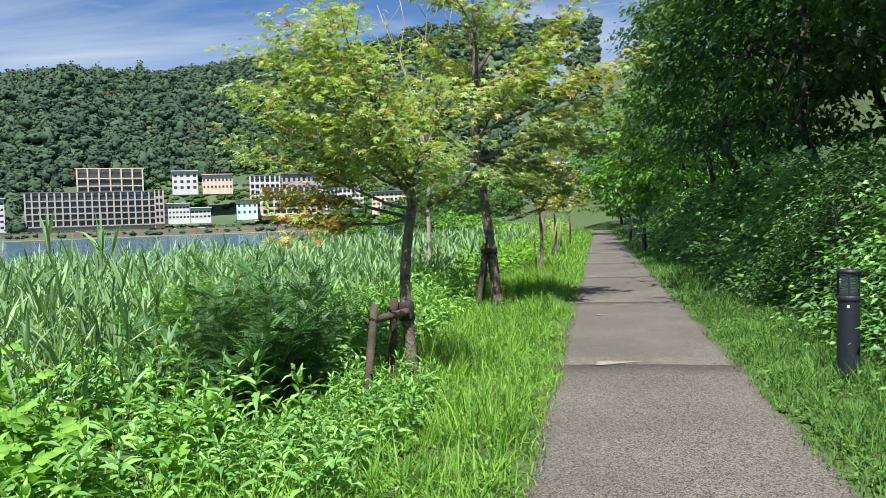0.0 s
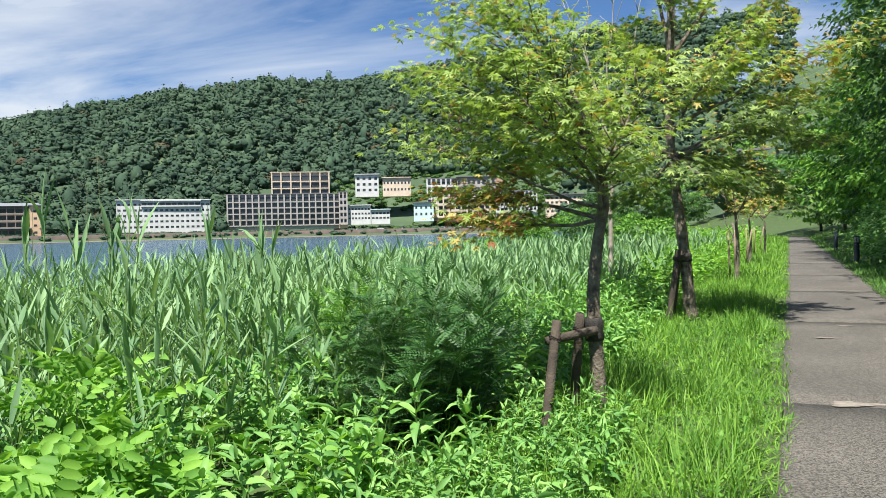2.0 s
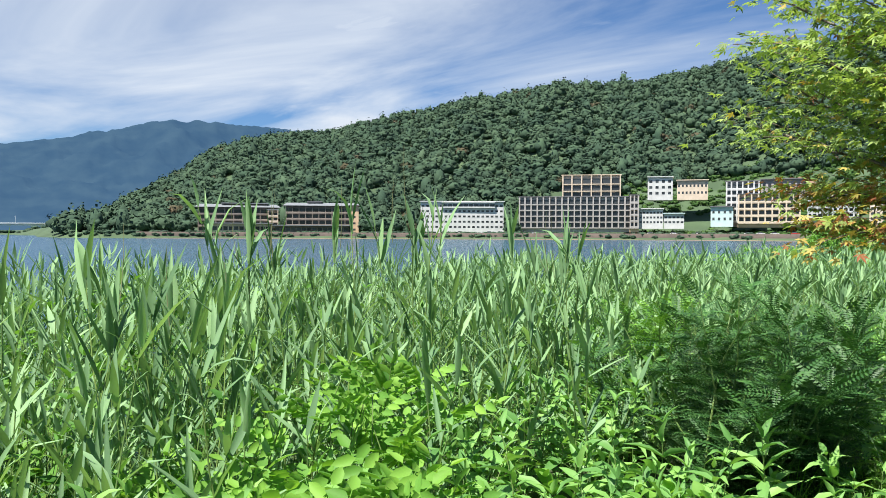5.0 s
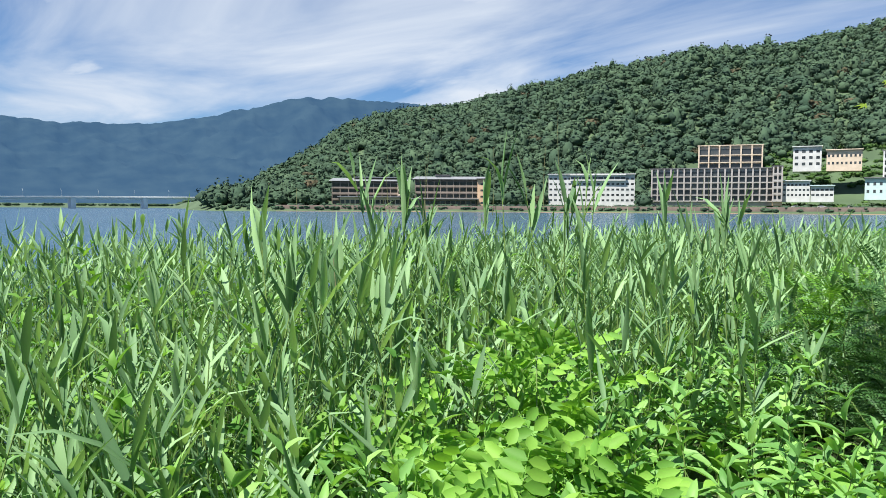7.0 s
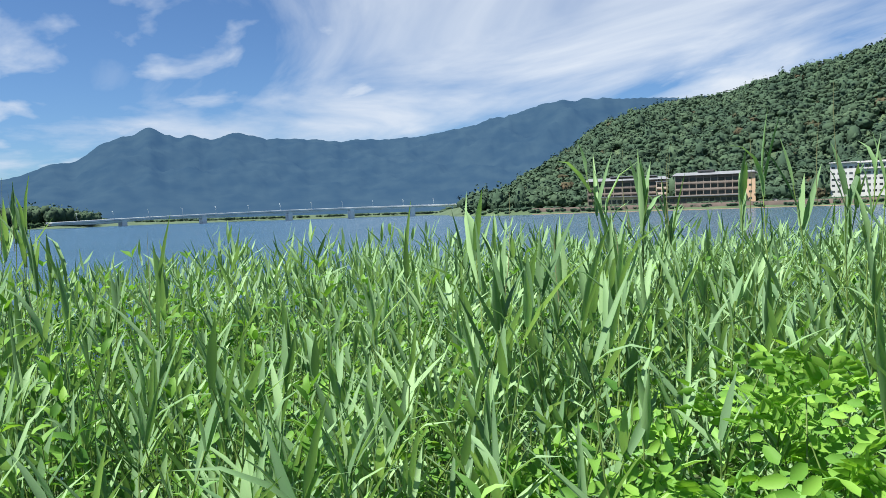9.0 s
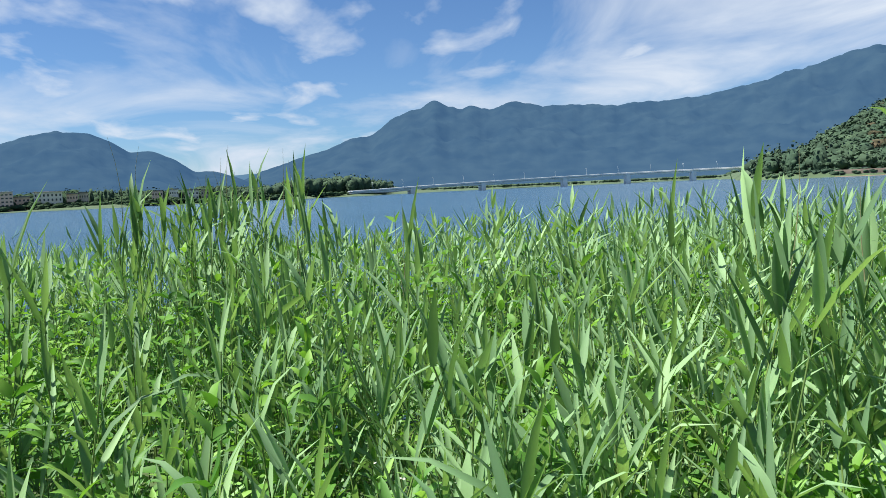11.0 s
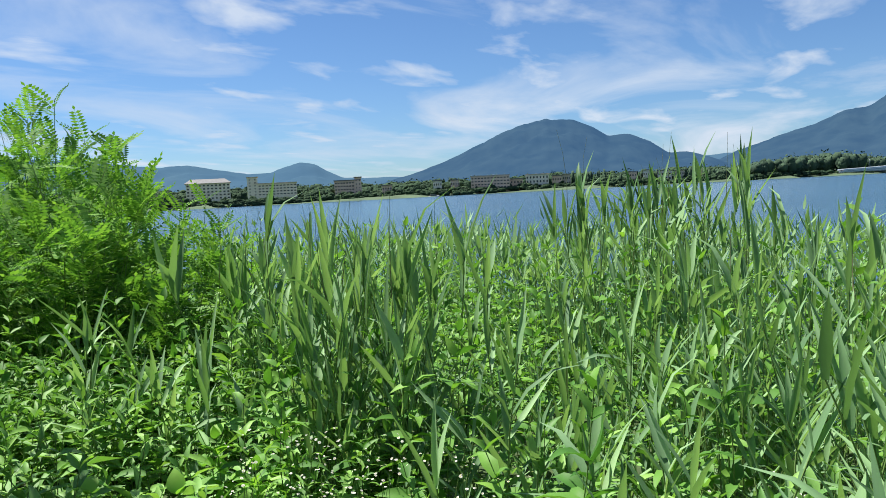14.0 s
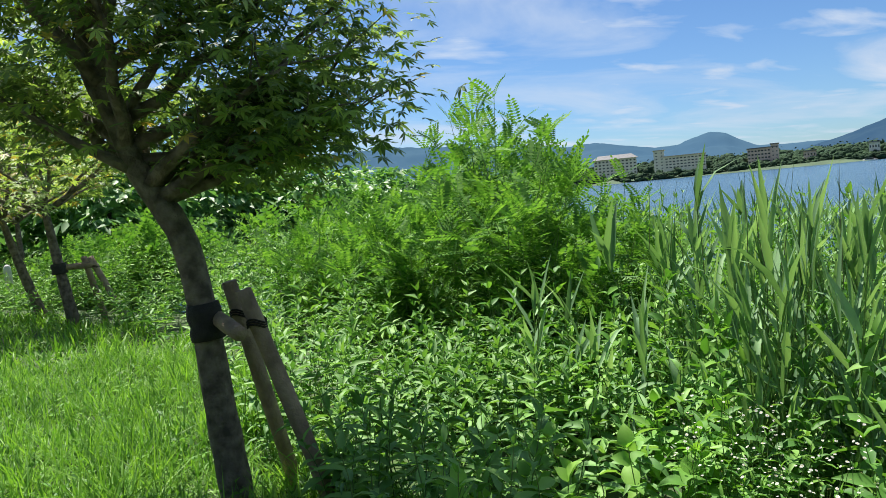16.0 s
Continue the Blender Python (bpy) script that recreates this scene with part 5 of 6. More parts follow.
def build_verge_end():
    """What stands at the far end of the verge: a broken stump, thin stakes and a gravel clearing."""
    rng = np.random.default_rng(77)
    x, y = [float(q) for q in xy(37.0, -3.0)]
    ob = thing("tree_stump", "broken brown tree stump on the far verge", "stump", pose(x, y, -0.03))
    part("trunk", mesh_tris("trunk", *tube([(0, 0, 0), (0.03, 0, 0.3), (-0.04, 0, 0.7), (0.05, 0, 1.1), (-0.12, 0, 1.6)], [0.24, 0.17, 0.14, 0.10, 0.03], 9), M_BARK), None, ob)
    for e in ((0.5, 0.1, 1.5), (-0.45, 0.1, 1.9), (0.2, -0.2, 2.2)):
        part("branch", mesh_tris("branch", *tube(*limb(np.array([0, 0, 0.8]), np.array(e), 0.05, 0.012, rng, 0.08), 5), M_BARK), None, ob)
    for k in range(7):
        sx, sy = [float(q) for q in xy(22.0 + k * 3.6, -2.2 - 0.1 * (k % 2))]
        st = thing("thin_stake", "thin weathered wooden stake in the verge", "stake", pose(sx, sy, -0.05, rng.normal(0, 6), rng.normal(0, 6)), "thin stakes on the far verge")
        part("pole", mesh_tris("pole", *tube([(0, 0, 0), (0, 0, 0.7), (0.01, 0, 1.35)], [0.028, 0.026, 0.024], 7), M_POST), None, st)
    s = np.linspace(30, 58, 30)
    V, F = [], []
    for i, q in enumerate(s):
        w = 2.4 * math.sin(math.pi * (i + 0.5) / 30) + 0.2
        for u in (-6.2 - w, -5.0 + 0.4 * math.sin(i)):
            gx, gy = [float(v) for v in xy(q, u)]
            V.append((gx, gy, float(near_z(gx, gy)) + 0.05))
        if i:
            F += [(2 * i - 2, 2 * i, 2 * i + 1), (2 * i - 2, 2 * i + 1, 2 * i - 1)]
    tagged(new("gravel_clearing", mesh_tris("gravel_clearing", V, F, M_GRAVEL)), "pale gravel clearing beside the far verge", "gravel", kind="structure")
    p = thing("marker_post", "pale grey rounded marker post in the grass", "post", pose(-1.57, -15.7, -0.03))
    part("pole", mesh_tris("pole", *tube([(0, 0, 0), (0, 0, 0.8), (0, 0, 0.9), (0, 0, 0.94)], [0.075, 0.075, 0.065, 0.03], 14), M_LENS), None, p)


build_verge_end()


def grass_tuft(s, u, n, length, seed):
    rng = np.random.default_rng(seed)
    x, y = [float(q) for q in xy(s, u)]
    z = float(near_z(x, y))
    ob = thing("grass_tuft", "tall arching pampas grass tuft in the hedge", "grass", pose(x, y, z - 0.02))
    az = rng.uniform(0, 6.3, n); tilt = rng.uniform(0.1, 0.6, n)
    d = np.stack([np.sin(tilt) * np.cos(az), np.sin(tilt) * np.sin(az), np.cos(tilt)], -1)
    up = np.stack([-np.cos(az), -np.sin(az), 0.4 + 0 * az], -1)
    ln = rng.uniform(0.7, 1.1, n) * length
    tV, tF = strip(1, 1, 6, 2.2, 0.02, blade_shape)
    part("blade_spray", mesh_tris("blade_spray", *scatter(tV, tF, basis(d, unit(up), np.stack([np.full(n, 0.018), ln, ln], -1)), rng.normal(0, 0.05, (n, 3)) * np.array([1, 1, 0])), M_REED), None, ob)


grass_tuft(8.2, 2.9, 60, 1.5, 401)
grass_tuft(9.6, 3.1, 50, 1.6, 402)
grass_tuft(6.3, -3.4, 50, 1.2, 403)


# ---- the far shore: woods, hotels, bridge, town ----
def crown_templates(count, seed, pointed=0.0, lumps=2, tufts=24, leaf=(0.24, 0.46)):
    """Ragged tree crowns of unit radius: clumps of foliage piled round a core."""
    out = []
    rng = np.random.default_rng(seed)
    t = (1 + 5 ** 0.5) / 2
    V1 = unit(np.array([(-1, t, 0), (1, t, 0), (-1, -t, 0), (1, -t, 0), (0, -1, t), (0, 1, t), (0, -1, -t), (0, 1, -t), (t, 0, -1), (t, 0, 1), (-t, 0, -1), (-t, 0, 1)], float))
    F1 = np.array([(0, 11, 5), (0, 5, 1), (0, 1, 7), (0, 7, 10), (0, 10, 11), (1, 5, 9), (5, 11, 4), (11, 10, 2), (10, 7, 6), (7, 1, 8),
                   (3, 9, 4), (3, 4, 2), (3, 2, 6), (3, 6, 8), (3, 8, 9), (4, 9, 5), (2, 4, 11), (6, 2, 10), (8, 6, 7), (9, 8, 1)])
    for k in range(count):
        core = V1 * (0.78 + rng.normal(0, 0.07, (12, 1))) * np.array([1, 1, 0.95 + pointed])
        chunks = [(core, F1)]
        turn = rng.uniform(0, 6.3)
        for q in range(lumps):
            a = turn + q * 2.4
            el = 0.1 + 1.2 * q / lumps
            c = np.array([math.cos(a) * math.cos(el), math.sin(a) * math.cos(el), math.sin(el) * (1 + pointed)]) * rng.uniform(0.42, 0.60)
            r = rng.uniform(0.36, 0.52)
            chunks.append((V1 * (r + rng.normal(0, 0.16 * r, (12, 1))) * np.array([1, 1, 0.9]) + c, F1))
        d = unit(rng.normal(0, 1, (tufts, 3)) + np.array([0, 0, 0.35]))
        P = d * rng.uniform(0.70, 0.98, tufts)[:, None] * np.array([1, 1, 1 + pointed])
        al = unit(np.cross(d, rng.normal(0, 1, (tufts, 3))) + 0.35 * d)
        chunks.append(scatter(*QUADLEAF, basis(al, unit(d + np.array([0, 0, 0.5]) + rng.normal(0, 0.3, (tufts, 3))), rng.uniform(*leaf, tufts)), P))
        out.append(join(chunks))
    return out


def crowns(P, size, temps, rng):
    kind = rng.integers(0, len(temps), len(P))
    a = rng.uniform(0, 6.3, len(P))
    c, s, o = np.cos(a), np.sin(a), np.zeros(len(P))
    B = np.stack([np.stack([c, -s, o], -1), np.stack([s, c, o], -1), np.stack([o, o, o + 1], -1)], 1)
    B = B * size[:, None, :]
    return [scatter(*temps[k], B[kind == k], P[kind == k]) for k in range(len(temps)) if (kind == k).any()]


CLEAR = [(46.5, 53.2, 520), (40.6, 46.5, 520), (29.5, 36.6, 515), (19.8, 29.2, 560), (10.5, 20.5, 575), (4.0, 12.5, 560)]


M_TOWNTREE = mat("town_tree_leaf", (0.044, 0.080, 0.040), 0.9, (0.026, 0.052, 0.030), 0.08, bump=1.0, bump_scale=0.55, island=0.3, spec=0.1, detail=8.0, bump_dist=1.2)
M_SCRUB = mat("slope_scrub", (0.065, 0.13, 0.035), 0.9, (0.04, 0.085, 0.025), 0.05, island=0.35, spec=0.1)


def build_forest():
    rng = np.random.default_rng(81)
    temps, cones = crown_templates(9, 1), crown_templates(4, 2, 0.9)
    az = rng.uniform(-12, 61.5, 13000)
    d = shore_far(az)
    r = d + 22 + (RIDGE + 25 - d) * rng.uniform(0, 1, len(az)) ** 1.15
    ok = np.ones(len(az), bool)
    for a0, a1, r1 in CLEAR:
        ok &= ~((az > a0) & (az < a1) & (r < r1))
    ok &= (hill_el(az) > 0.3) | (r < d + 120)
    ok &= ~((az < 2) & (r < 420))
    ok &= (az > 3) | (rng.uniform(0, 1, len(az)) < 0.5)
    az, r = az[ok], r[ok]
    z = land_z(az, r)
    P = np.stack(far_xyz(az, r, z), -1)
    R = 2.6 + 4.6 * rng.uniform(0, 1, len(P)) ** 1.5
    P[:, 2] += R * 0.75
    size = np.stack([R * 1.12, R * 1.12, R * rng.uniform(0.75, 1.1, len(P))], -1)
    brown = rng.uniform(0, 1, len(P)) < 0.016
    con = (rng.uniform(0, 1, len(P)) < 0.07) & ~brown
    rest = ~brown & ~con
    stuff("forest", "dense mixed green forest covering the hillside", "forest", crowns(P[rest], size[rest], temps, rng) + crowns(P[con], size[con] * np.array([0.75, 0.75, 1.15]), cones, rng), M_FOREST, soft=True)
    stuff("forest", "scattered browned trees on the hillside", "forest", crowns(P[brown], size[brown], temps, rng), M_FORESTB, soft=True)
    # the wooded slope behind the path's far end
    az, r = rng.uniform(-42, -8.2, 750), rng.uniform(120, 430, 750)
    x, y, _ = far_xyz(az, r, 0)
    z = np.clip(near_z(x, y), -1, 6) + 0.25 * np.clip(r - np.interp(az, [-30, -8], [40, 330]), 0, 700)
    R = rng.uniform(2.6, 5.5, len(az))
    stuff("forest", "green woods on the slope beyond the path", "forest", crowns(np.stack([x, y, z + R * 0.7], -1), np.stack([R * 1.1, R * 1.1, R], -1), temps, rng), M_FOREST, soft=True)
    az = rng.uniform(4, 21, 900)
    r = rng.uniform(470, 590, 900)
    R = rng.uniform(1.6, 3.2, 900)
    P = np.stack(far_xyz(az, r, land_z(az, r) + R * 0.2), -1)
    free = ~((r > 505) & (r < 530) & (((az > 17.5) & (az < 19.7)) | ((az > 15.1) & (az < 17.6))))
    stuff("scrub", "light green scrub on the slope between the hotels", "shrubs", crowns(P[free], np.stack([R * 1.3, R * 1.3, R * 0.8], -1)[free], temps, rng), M_SCRUB, soft=True)
    temps, cones = crown_templates(6, 3, 0.0, 3, 18, (0.14, 0.28)), crown_templates(3, 4, 0.9, 2, 18, (0.14, 0.28))
    # low scrub along the shore, trees round the town and on the spit by the bridge
    az = np.concatenate([rng.uniform(27, 61, 300), rng.uniform(12, 27, 110)])
    r = shore_far(az) + rng.uniform(3, 9, len(az))
    P = np.stack(far_xyz(az, r, land_z(az, r) + 0.3), -1); R = rng.uniform(0.8, 2.0, len(P))
    a = crowns(P, np.stack([R * 1.5, R * 1.5, R * 0.8], -1), temps, rng)
    az = rng.uniform(97, 172, 1500)
    r = shore_far(az) + 8 + rng.uniform(0, 1, len(az)) ** 1.6 * 330
    keep = np.ones(len(az), bool)
    for b0, b1 in ((133.3, 137.2), (128.6, 132.8), (124.0, 126.4), (113.0, 116.2), (110.0, 112.1)):
        keep &= ~((az > b0 - 0.2) & (az < b1 + 0.2) & (r < shore_far(az) + 90) & (r > shore_far(az) + 16))
    az, r = az[keep], r[keep]
    R = rng.uniform(2.8, 6.0, len(az)) + 0.014 * (r - shore_far(az))
    R = np.where(r < shore_far(az) + 20, R * 0.6, R)
    P = np.stack(far_xyz(az, r, land_z(az, r) + R * 0.5), -1)
    b = crowns(P, np.stack([R * 1.2, R * 1.2, R], -1), temps, rng)
    az = rng.uniform(87.6, 98.5, 260)
    r = shore_far(az) + 10 + rng.uniform(0, 120, len(az))
    R = rng.uniform(6.0, 10.5, len(az)) * (0.55 + 0.5 * np.sin(np.clip((az - 86) / 11.5, 0, 1) * math.pi))
    P = np.stack(far_xyz(az, r, land_z(az, r) + R * 0.8), -1)
    c = crowns(P, np.stack([R, R, R * 1.15], -1), temps, rng)
    az = np.concatenate([rng.uniform(105.5, 108.5, 12), rng.uniform(98, 105, 40)])
    r = shore_far(az) + rng.uniform(10, 50, len(az))
    R = np.concatenate([rng.uniform(2.6, 3.4, 12), rng.uniform(1.8, 3.0, 40)])
    P = np.stack(far_xyz(az, r, land_z(az, r) + R * 1.4), -1)
    e = crowns(P, np.stack([R * 0.7, R * 0.7, R * 1.9], -1), cones, rng)
    az = rng.uniform(62, 88, 260)
    r = rng.uniform(1190, 1320, len(az)) + 0 * az
    r = np.maximum(r, shore_far(az) + 10)
    R = rng.uniform(2, 4, len(az))
    P = np.stack(far_xyz(az, r, land_z(az, r) + R * 0.4), -1)
    f = crowns(P, np.stack([R * 1.6, R * 1.6, R * 0.8], -1), temps, rng)
    stuff("woods", "dark trees lining the far lake shore and town", "woods", a + c + e + f, M_FOREST, soft=True)
    az = rng.uniform(88, 172, 1000)
    r = shore_far(az) + rng.uniform(2, 11, len(az))
    R = rng.uniform(1.3, 3.0, len(az))
    P = np.stack(far_xyz(az, r, land_z(az, r) + R * 0.2), -1)
    g = crowns(P, np.stack([R * 1.6, R * 1.6, R * 0.9], -1), temps, rng)
    stuff("woods", "mixed green trees and bushes along the town shore", "woods", b + g, M_TOWNTREE, soft=True)


def far_place(az, r, z):
    x, y, _ = far_xyz(az, r, 0)
    return pose(float(x), float(y), z, 0, 0, az)


def window_mesh(name, w, h):
    bm = box(-w / 2, w / 2, -0.06, 0.25, 0, h)
    me = bpy.data.meshes.new(name); bm.to_mesh(me); bm.free(); me.materials.append(M_WIN)
    return me


def hotel(label, a1, a0, e0, e1, r, floors, cols, wall, roof=M_ROOF, style="windows", name="hotel", win=(0.55, 0.5), depth=14, eave=0.6, trim=None, pier=0.4, skirt=2.5, hip=0.0):
    """A building between two bearings and two elevations seen from the path. style: windows, grid (open frame), balcony."""
    ac = (a0 + a1) / 2
    w = 2 * r * math.tan(radians(abs(a1 - a0) / 2))
    z0, z1 = 1.5 + r * math.tan(radians(e0)), 1.5 + r * math.tan(radians(e1))
    ob = thing(name, label, "building", far_place(ac, r, z0), "buildings on the far shore")
    h = z1 - z0
    fh, cw = h / (floors + 0.25), w / cols
    part("wall", box(-w / 2, w / 2, 0, depth, -skirt, h), wall, ob)
    bm = box(-w / 2 - eave, w / 2 + eave, -eave - 0.8, depth + eave, h + 0.004, h + 0.55 + hip, 0.0 if hip else 0.1)
    if hip:
        for v in bm.verts:
            if v.co.z > h + 0.3:
                v.co.x -= math.copysign(hip * 1.6, v.co.x)
                v.co.y = depth / 2 + (v.co.y - depth / 2) * 0.15
    part("roof", bm, roof, ob)
    if style == "windows":
        me = window_mesh("window", cw * win[0], fh * win[1])
        for f in range(floors):
            for c in range(cols):
                part("window", me, None, ob, place=pose(-w / 2 + cw * (c + 0.5), 0, fh * (f + 0.32)))
    else:
        me = window_mesh("window", cw * 0.86, fh * 0.74)
        for f in range(floors):
            part("floor_slab", box(-w / 2, w / 2, -1.3, 0, fh * f - pier * 0.7, fh * f + pier * 0.7), trim or wall, ob)
            if style == "balcony":
                part("balcony_rail", box(-w / 2, w / 2, -1.36, -1.26, fh * f + 0.2, fh * f + 1.05), trim or wall, ob)
            for c in range(cols):
                part("window", me, None, ob, place=pose(-w / 2 + cw * (c + 0.5), 0, fh * f + 0.3))
        for c in range(cols + 1):
            part("pier", box(-pier, pier, -1.38, 0, 0, h - 0.05), trim or wall, ob, place=pose(max(-w / 2 + pier, min(w / 2 - pier, -w / 2 + cw * c)), 0, 0))
    return ob, w, h


M_TIMBER = mat("weathered_timber", (0.20, 0.165, 0.145), 0.85, (0.15, 0.125, 0.11), 0.4)
M_SLATE = mat("grey_metal_roof", (0.21, 0.225, 0.245), 0.6, (0.165, 0.18, 0.195), 0.4)
M_TAN = mat("tan_render", (0.27, 0.225, 0.19), 0.85, (0.21, 0.175, 0.15), 0.4)


def build_hotels():
    D = 468
    hotel("wide brown and cream lakeside hotel with balconies", 52.4, 46.8, 0.10, 1.95, D, 4, 9, M_TIMBER, M_SLATE, "balcony", trim=M_TAN, pier=0.22, eave=1.8, hip=1.4)
    hotel("brown timbered lakeside hotel with grey roof", 46.2, 40.9, 0.15, 2.12, D, 4, 11, M_TIMBER, M_SLATE, "balcony", trim=M_TAN, pier=0.2, eave=1.8, hip=1.4)
    hotel("peach end wall of the brown hotel", 41.5, 40.85, 0.15, 2.14, D - 2, 4, 1, M_PEACH, win=(0.3, 0.3))
    hotel("roof house of the brown hotel", 44.6, 43.6, 2.12, 2.4, D + 4, 1, 3, M_GREYB)
    hotel("upper roof tier of the brown and cream hotel", 50.6, 47.6, 1.95, 2.2, D + 4, 1, 8, M_TIMBER, M_SLATE, eave=1.4, skirt=0.3)
    hotel("glazed lower wing of the brown and cream hotel", 51.8, 47.3, 0.10, 0.75, D - 6, 1, 12, M_CREAM, M_SLATE, win=(0.8, 0.55), eave=1.6)
    hotel("cream end bay of the brown and cream hotel", 47.5, 46.75, 0.10, 1.75, D - 3, 4, 2, M_PEACH, M_SLATE, "balcony", trim=M_CREAM, pier=0.2)
    hotel("low glazed lakeside wing of the brown hotel", 47.0, 41.6, 0.15, 0.62, D - 6, 1, 14, M_TIMBER, M_SLATE, win=(0.8, 0.6), eave=1.6)
    hotel("white five-storey hotel with rows of small windows", 36.2, 29.95, 0.40, 2.48, D, 5, 18, M_WHITE, M_WHITE, win=(0.58, 0.36))
    hotel("glazed roof bay of the white hotel", 34.6, 30.6, 2.05, 2.42, D - 1.5, 1, 10, M_WHITE, M_WHITE, win=(0.88, 0.6), skirt=0.1, depth=3, eave=0.2)
    hotel("long grey concrete hotel shell with open grid front", 28.8, 20.6, 0.55, 2.82, D, 5, 18, M_GREYB, M_ROOF, "grid", trim=M_GREYB)
    hotel("balconied end of the grey hotel with peach side", 20.7, 20.05, 0.55, 2.92, D - 3, 5, 2, M_PEACH, M_ROOF, "balcony", trim=M_GREYB)
    hotel("abandoned cream hotel block with open window bays", 25.6, 21.35, 2.75, 4.42, D + 40, 3, 6, M_CREAM, M_CREAM, "grid", trim=M_CREAM)
    hotel("small white building on the slope", 19.45, 17.7, 2.85, 4.22, D + 45, 3, 4, M_WHITE, M_WHITE, name="house", win=(0.5, 0.45))
    hotel("low tan building on the slope", 17.4, 15.3, 2.85, 3.95, D + 45, 2, 8, M_CREAM, M_CREAM, name="house", win=(0.5, 0.35))
    hotel("low white lakeside building with windows", 20.05, 18.35, 0.80, 1.92, D, 3, 7, M_WHITE, M_WHITE, name="house", win=(0.6, 0.4))
    hotel("low white shop building beside the lake road", 18.3, 16.9, 0.80, 1.58, D, 2, 5, M_WHITE, M_TEAL, name="house", win=(0.7, 0.4))
    hotel("pale blue house beside the lake", 15.1, 13.6, 0.95, 2.05, D, 2, 4, M_TEAL, M_ROOF, name="house", win=(0.4, 0.4))
    hotel("grey and peach hotel with wide balconies", 14.1, 11.9, 0.95, 3.8, D + 14, 6, 6, M_GREYB, M_ROOF, "balcony", trim=M_WHITE)
    hotel("peach hotel wing with balcony bands", 13.3, 9.3, 0.9, 2.9, D + 6, 4, 9, M_PEACH, M_ROOF, "balcony", trim=M_CREAM)
    hotel("dark-roofed hotel behind the peach wing", 11.8, 8.9, 2.6, 3.9, D + 40, 2, 8, M_GREYB, M_ROOF)
    hotel("white hotel with blue-grey windows by the lake", 8.9, 5.8, 1.2, 2.75, D + 4, 4, 10, M_WHITE, M_ROOF, "balcony", trim=M_WHITE)
    hotel("far white hotel beyond the maples", 5.2, 2.2, 1.0, 2.4, D + 4, 4, 9, M_CREAM, M_ROOF)
    # the town
    hotel("pale brown five-storey lakeside hotel", 136.75, 133.7, 0.35, 1.55, 640, 5, 11, M_TOWN, M_ROOF, win=(0.5, 0.42), eave=1.2, hip=3.0)
    hotel("cream flat-roofed hotel with window bands", 132.0, 128.95, 0.45, 1.33, 640, 4, 12, M_TOWN, M_CREAM, win=(0.6, 0.36))
    hotel("cream stair tower of the flat-roofed hotel", 132.5, 131.75, 0.45, 1.82, 640, 6, 2, M_TOWN, M_CREAM, win=(0.3, 0.3))
    hotel("brown hotel with terraced pink balconies", 126.2, 124.3, 0.25, 1.28, 612, 4, 9, M_PINKB, M_ROOF, win=(0.6, 0.4))
    hotel("tower of the brown hotel", 124.7, 124.2, 0.3, 1.48, 611, 4, 2, M_PINKB, M_ROOF, win=(0.3, 0.3))
    hotel("long pink and white hotel in the town", 116.0, 113.1, 0.12, 1.12, 632, 4, 12, M_PINKB, M_WHITE, win=(0.6, 0.36))
    hotel("pale pink castle-like building on the shore", 111.9, 110.2, 0.02, 1.02, 645, 3, 7, M_TOWN, M_CREAM, win=(0.4, 0.5))
    hotel("pale building on the wooded slope beyond the path", -8.6, -11.0, 3.6, 5.0, 170, 2, 6, M_TOWN, M_ROOF, name="house", win=(0.5, 0.4), depth=8, skirt=9)
    rng = np.random.default_rng(91)
    for a in (118.5, 117.2, 112.6, 109.6, 108.9, 104.2, 103.1, 101.9, 100.9, 122.3, 138.6, 140.2, 143.5, 147.0):
        wdt = rng.uniform(0.5, 1.0)
        hotel("small pale town house among the trees", a + wdt / 2, a - wdt / 2, 0.08, rng.uniform(0.68, 0.95), float(shore_far(a)) + 13, 2, 4, [M_TOWN, M_CREAM, M_PINKB][int(rng.integers(0, 3))], M_ROOF, name="house", win=(0.45, 0.4), depth=9)
    # the lake road's wall and the pale footing below it
    for name, lab, mt, dr, z0, z1 in (("lake_wall", "red-brown stone wall along the far lake road", M_WALLSTONE, 7.0, LAKE - 0.5, 2.6), ("trim", "pale brown footing at the water's edge", M_SAND, 2.0, LAKE - 0.5, LAKE + 0.22)):
        az = np.arange(8, 57, 0.5)
        V = []
        for off, z in ((0, z0), (0, z1), (0.8, z1), (0.8, z0)):
            V.append(np.stack(far_xyz(az, shore_far(az) + dr + off - 4, np.full_like(az, z)), -1))
        V = np.stack(V, 1).reshape(-1, 3)
        F = []
        for i in range(len(az) - 1):
            for j in range(3):
                p = i * 4 + j
                F += [(p, p + 1, p + 5), (p, p + 5, p + 4)]
        tagged(new(name, mesh_tris(name, V, F, mt)), lab, "wall", kind="structure")
    # bare slopes behind the abandoned hotel
    for a, r, w, h in ((24.6, 518, 9, 11), (21.0, 520, 5, 8), (9.5, 540, 16, 9)):
        V, F = crown_templates(1, int(a * 7))[0]
        z = float(land_z(np.array(a), np.array(r)))
        ob = new("bare_slope", mesh_tris("bare_slope", V * np.array([w, 4, h]), F, M_SAND))
        ob.matrix_basis = far_place(a, r, z + 1.5)
        tagged(ob, "bare reddish earth slope behind the hotels", "slope", kind="structure")


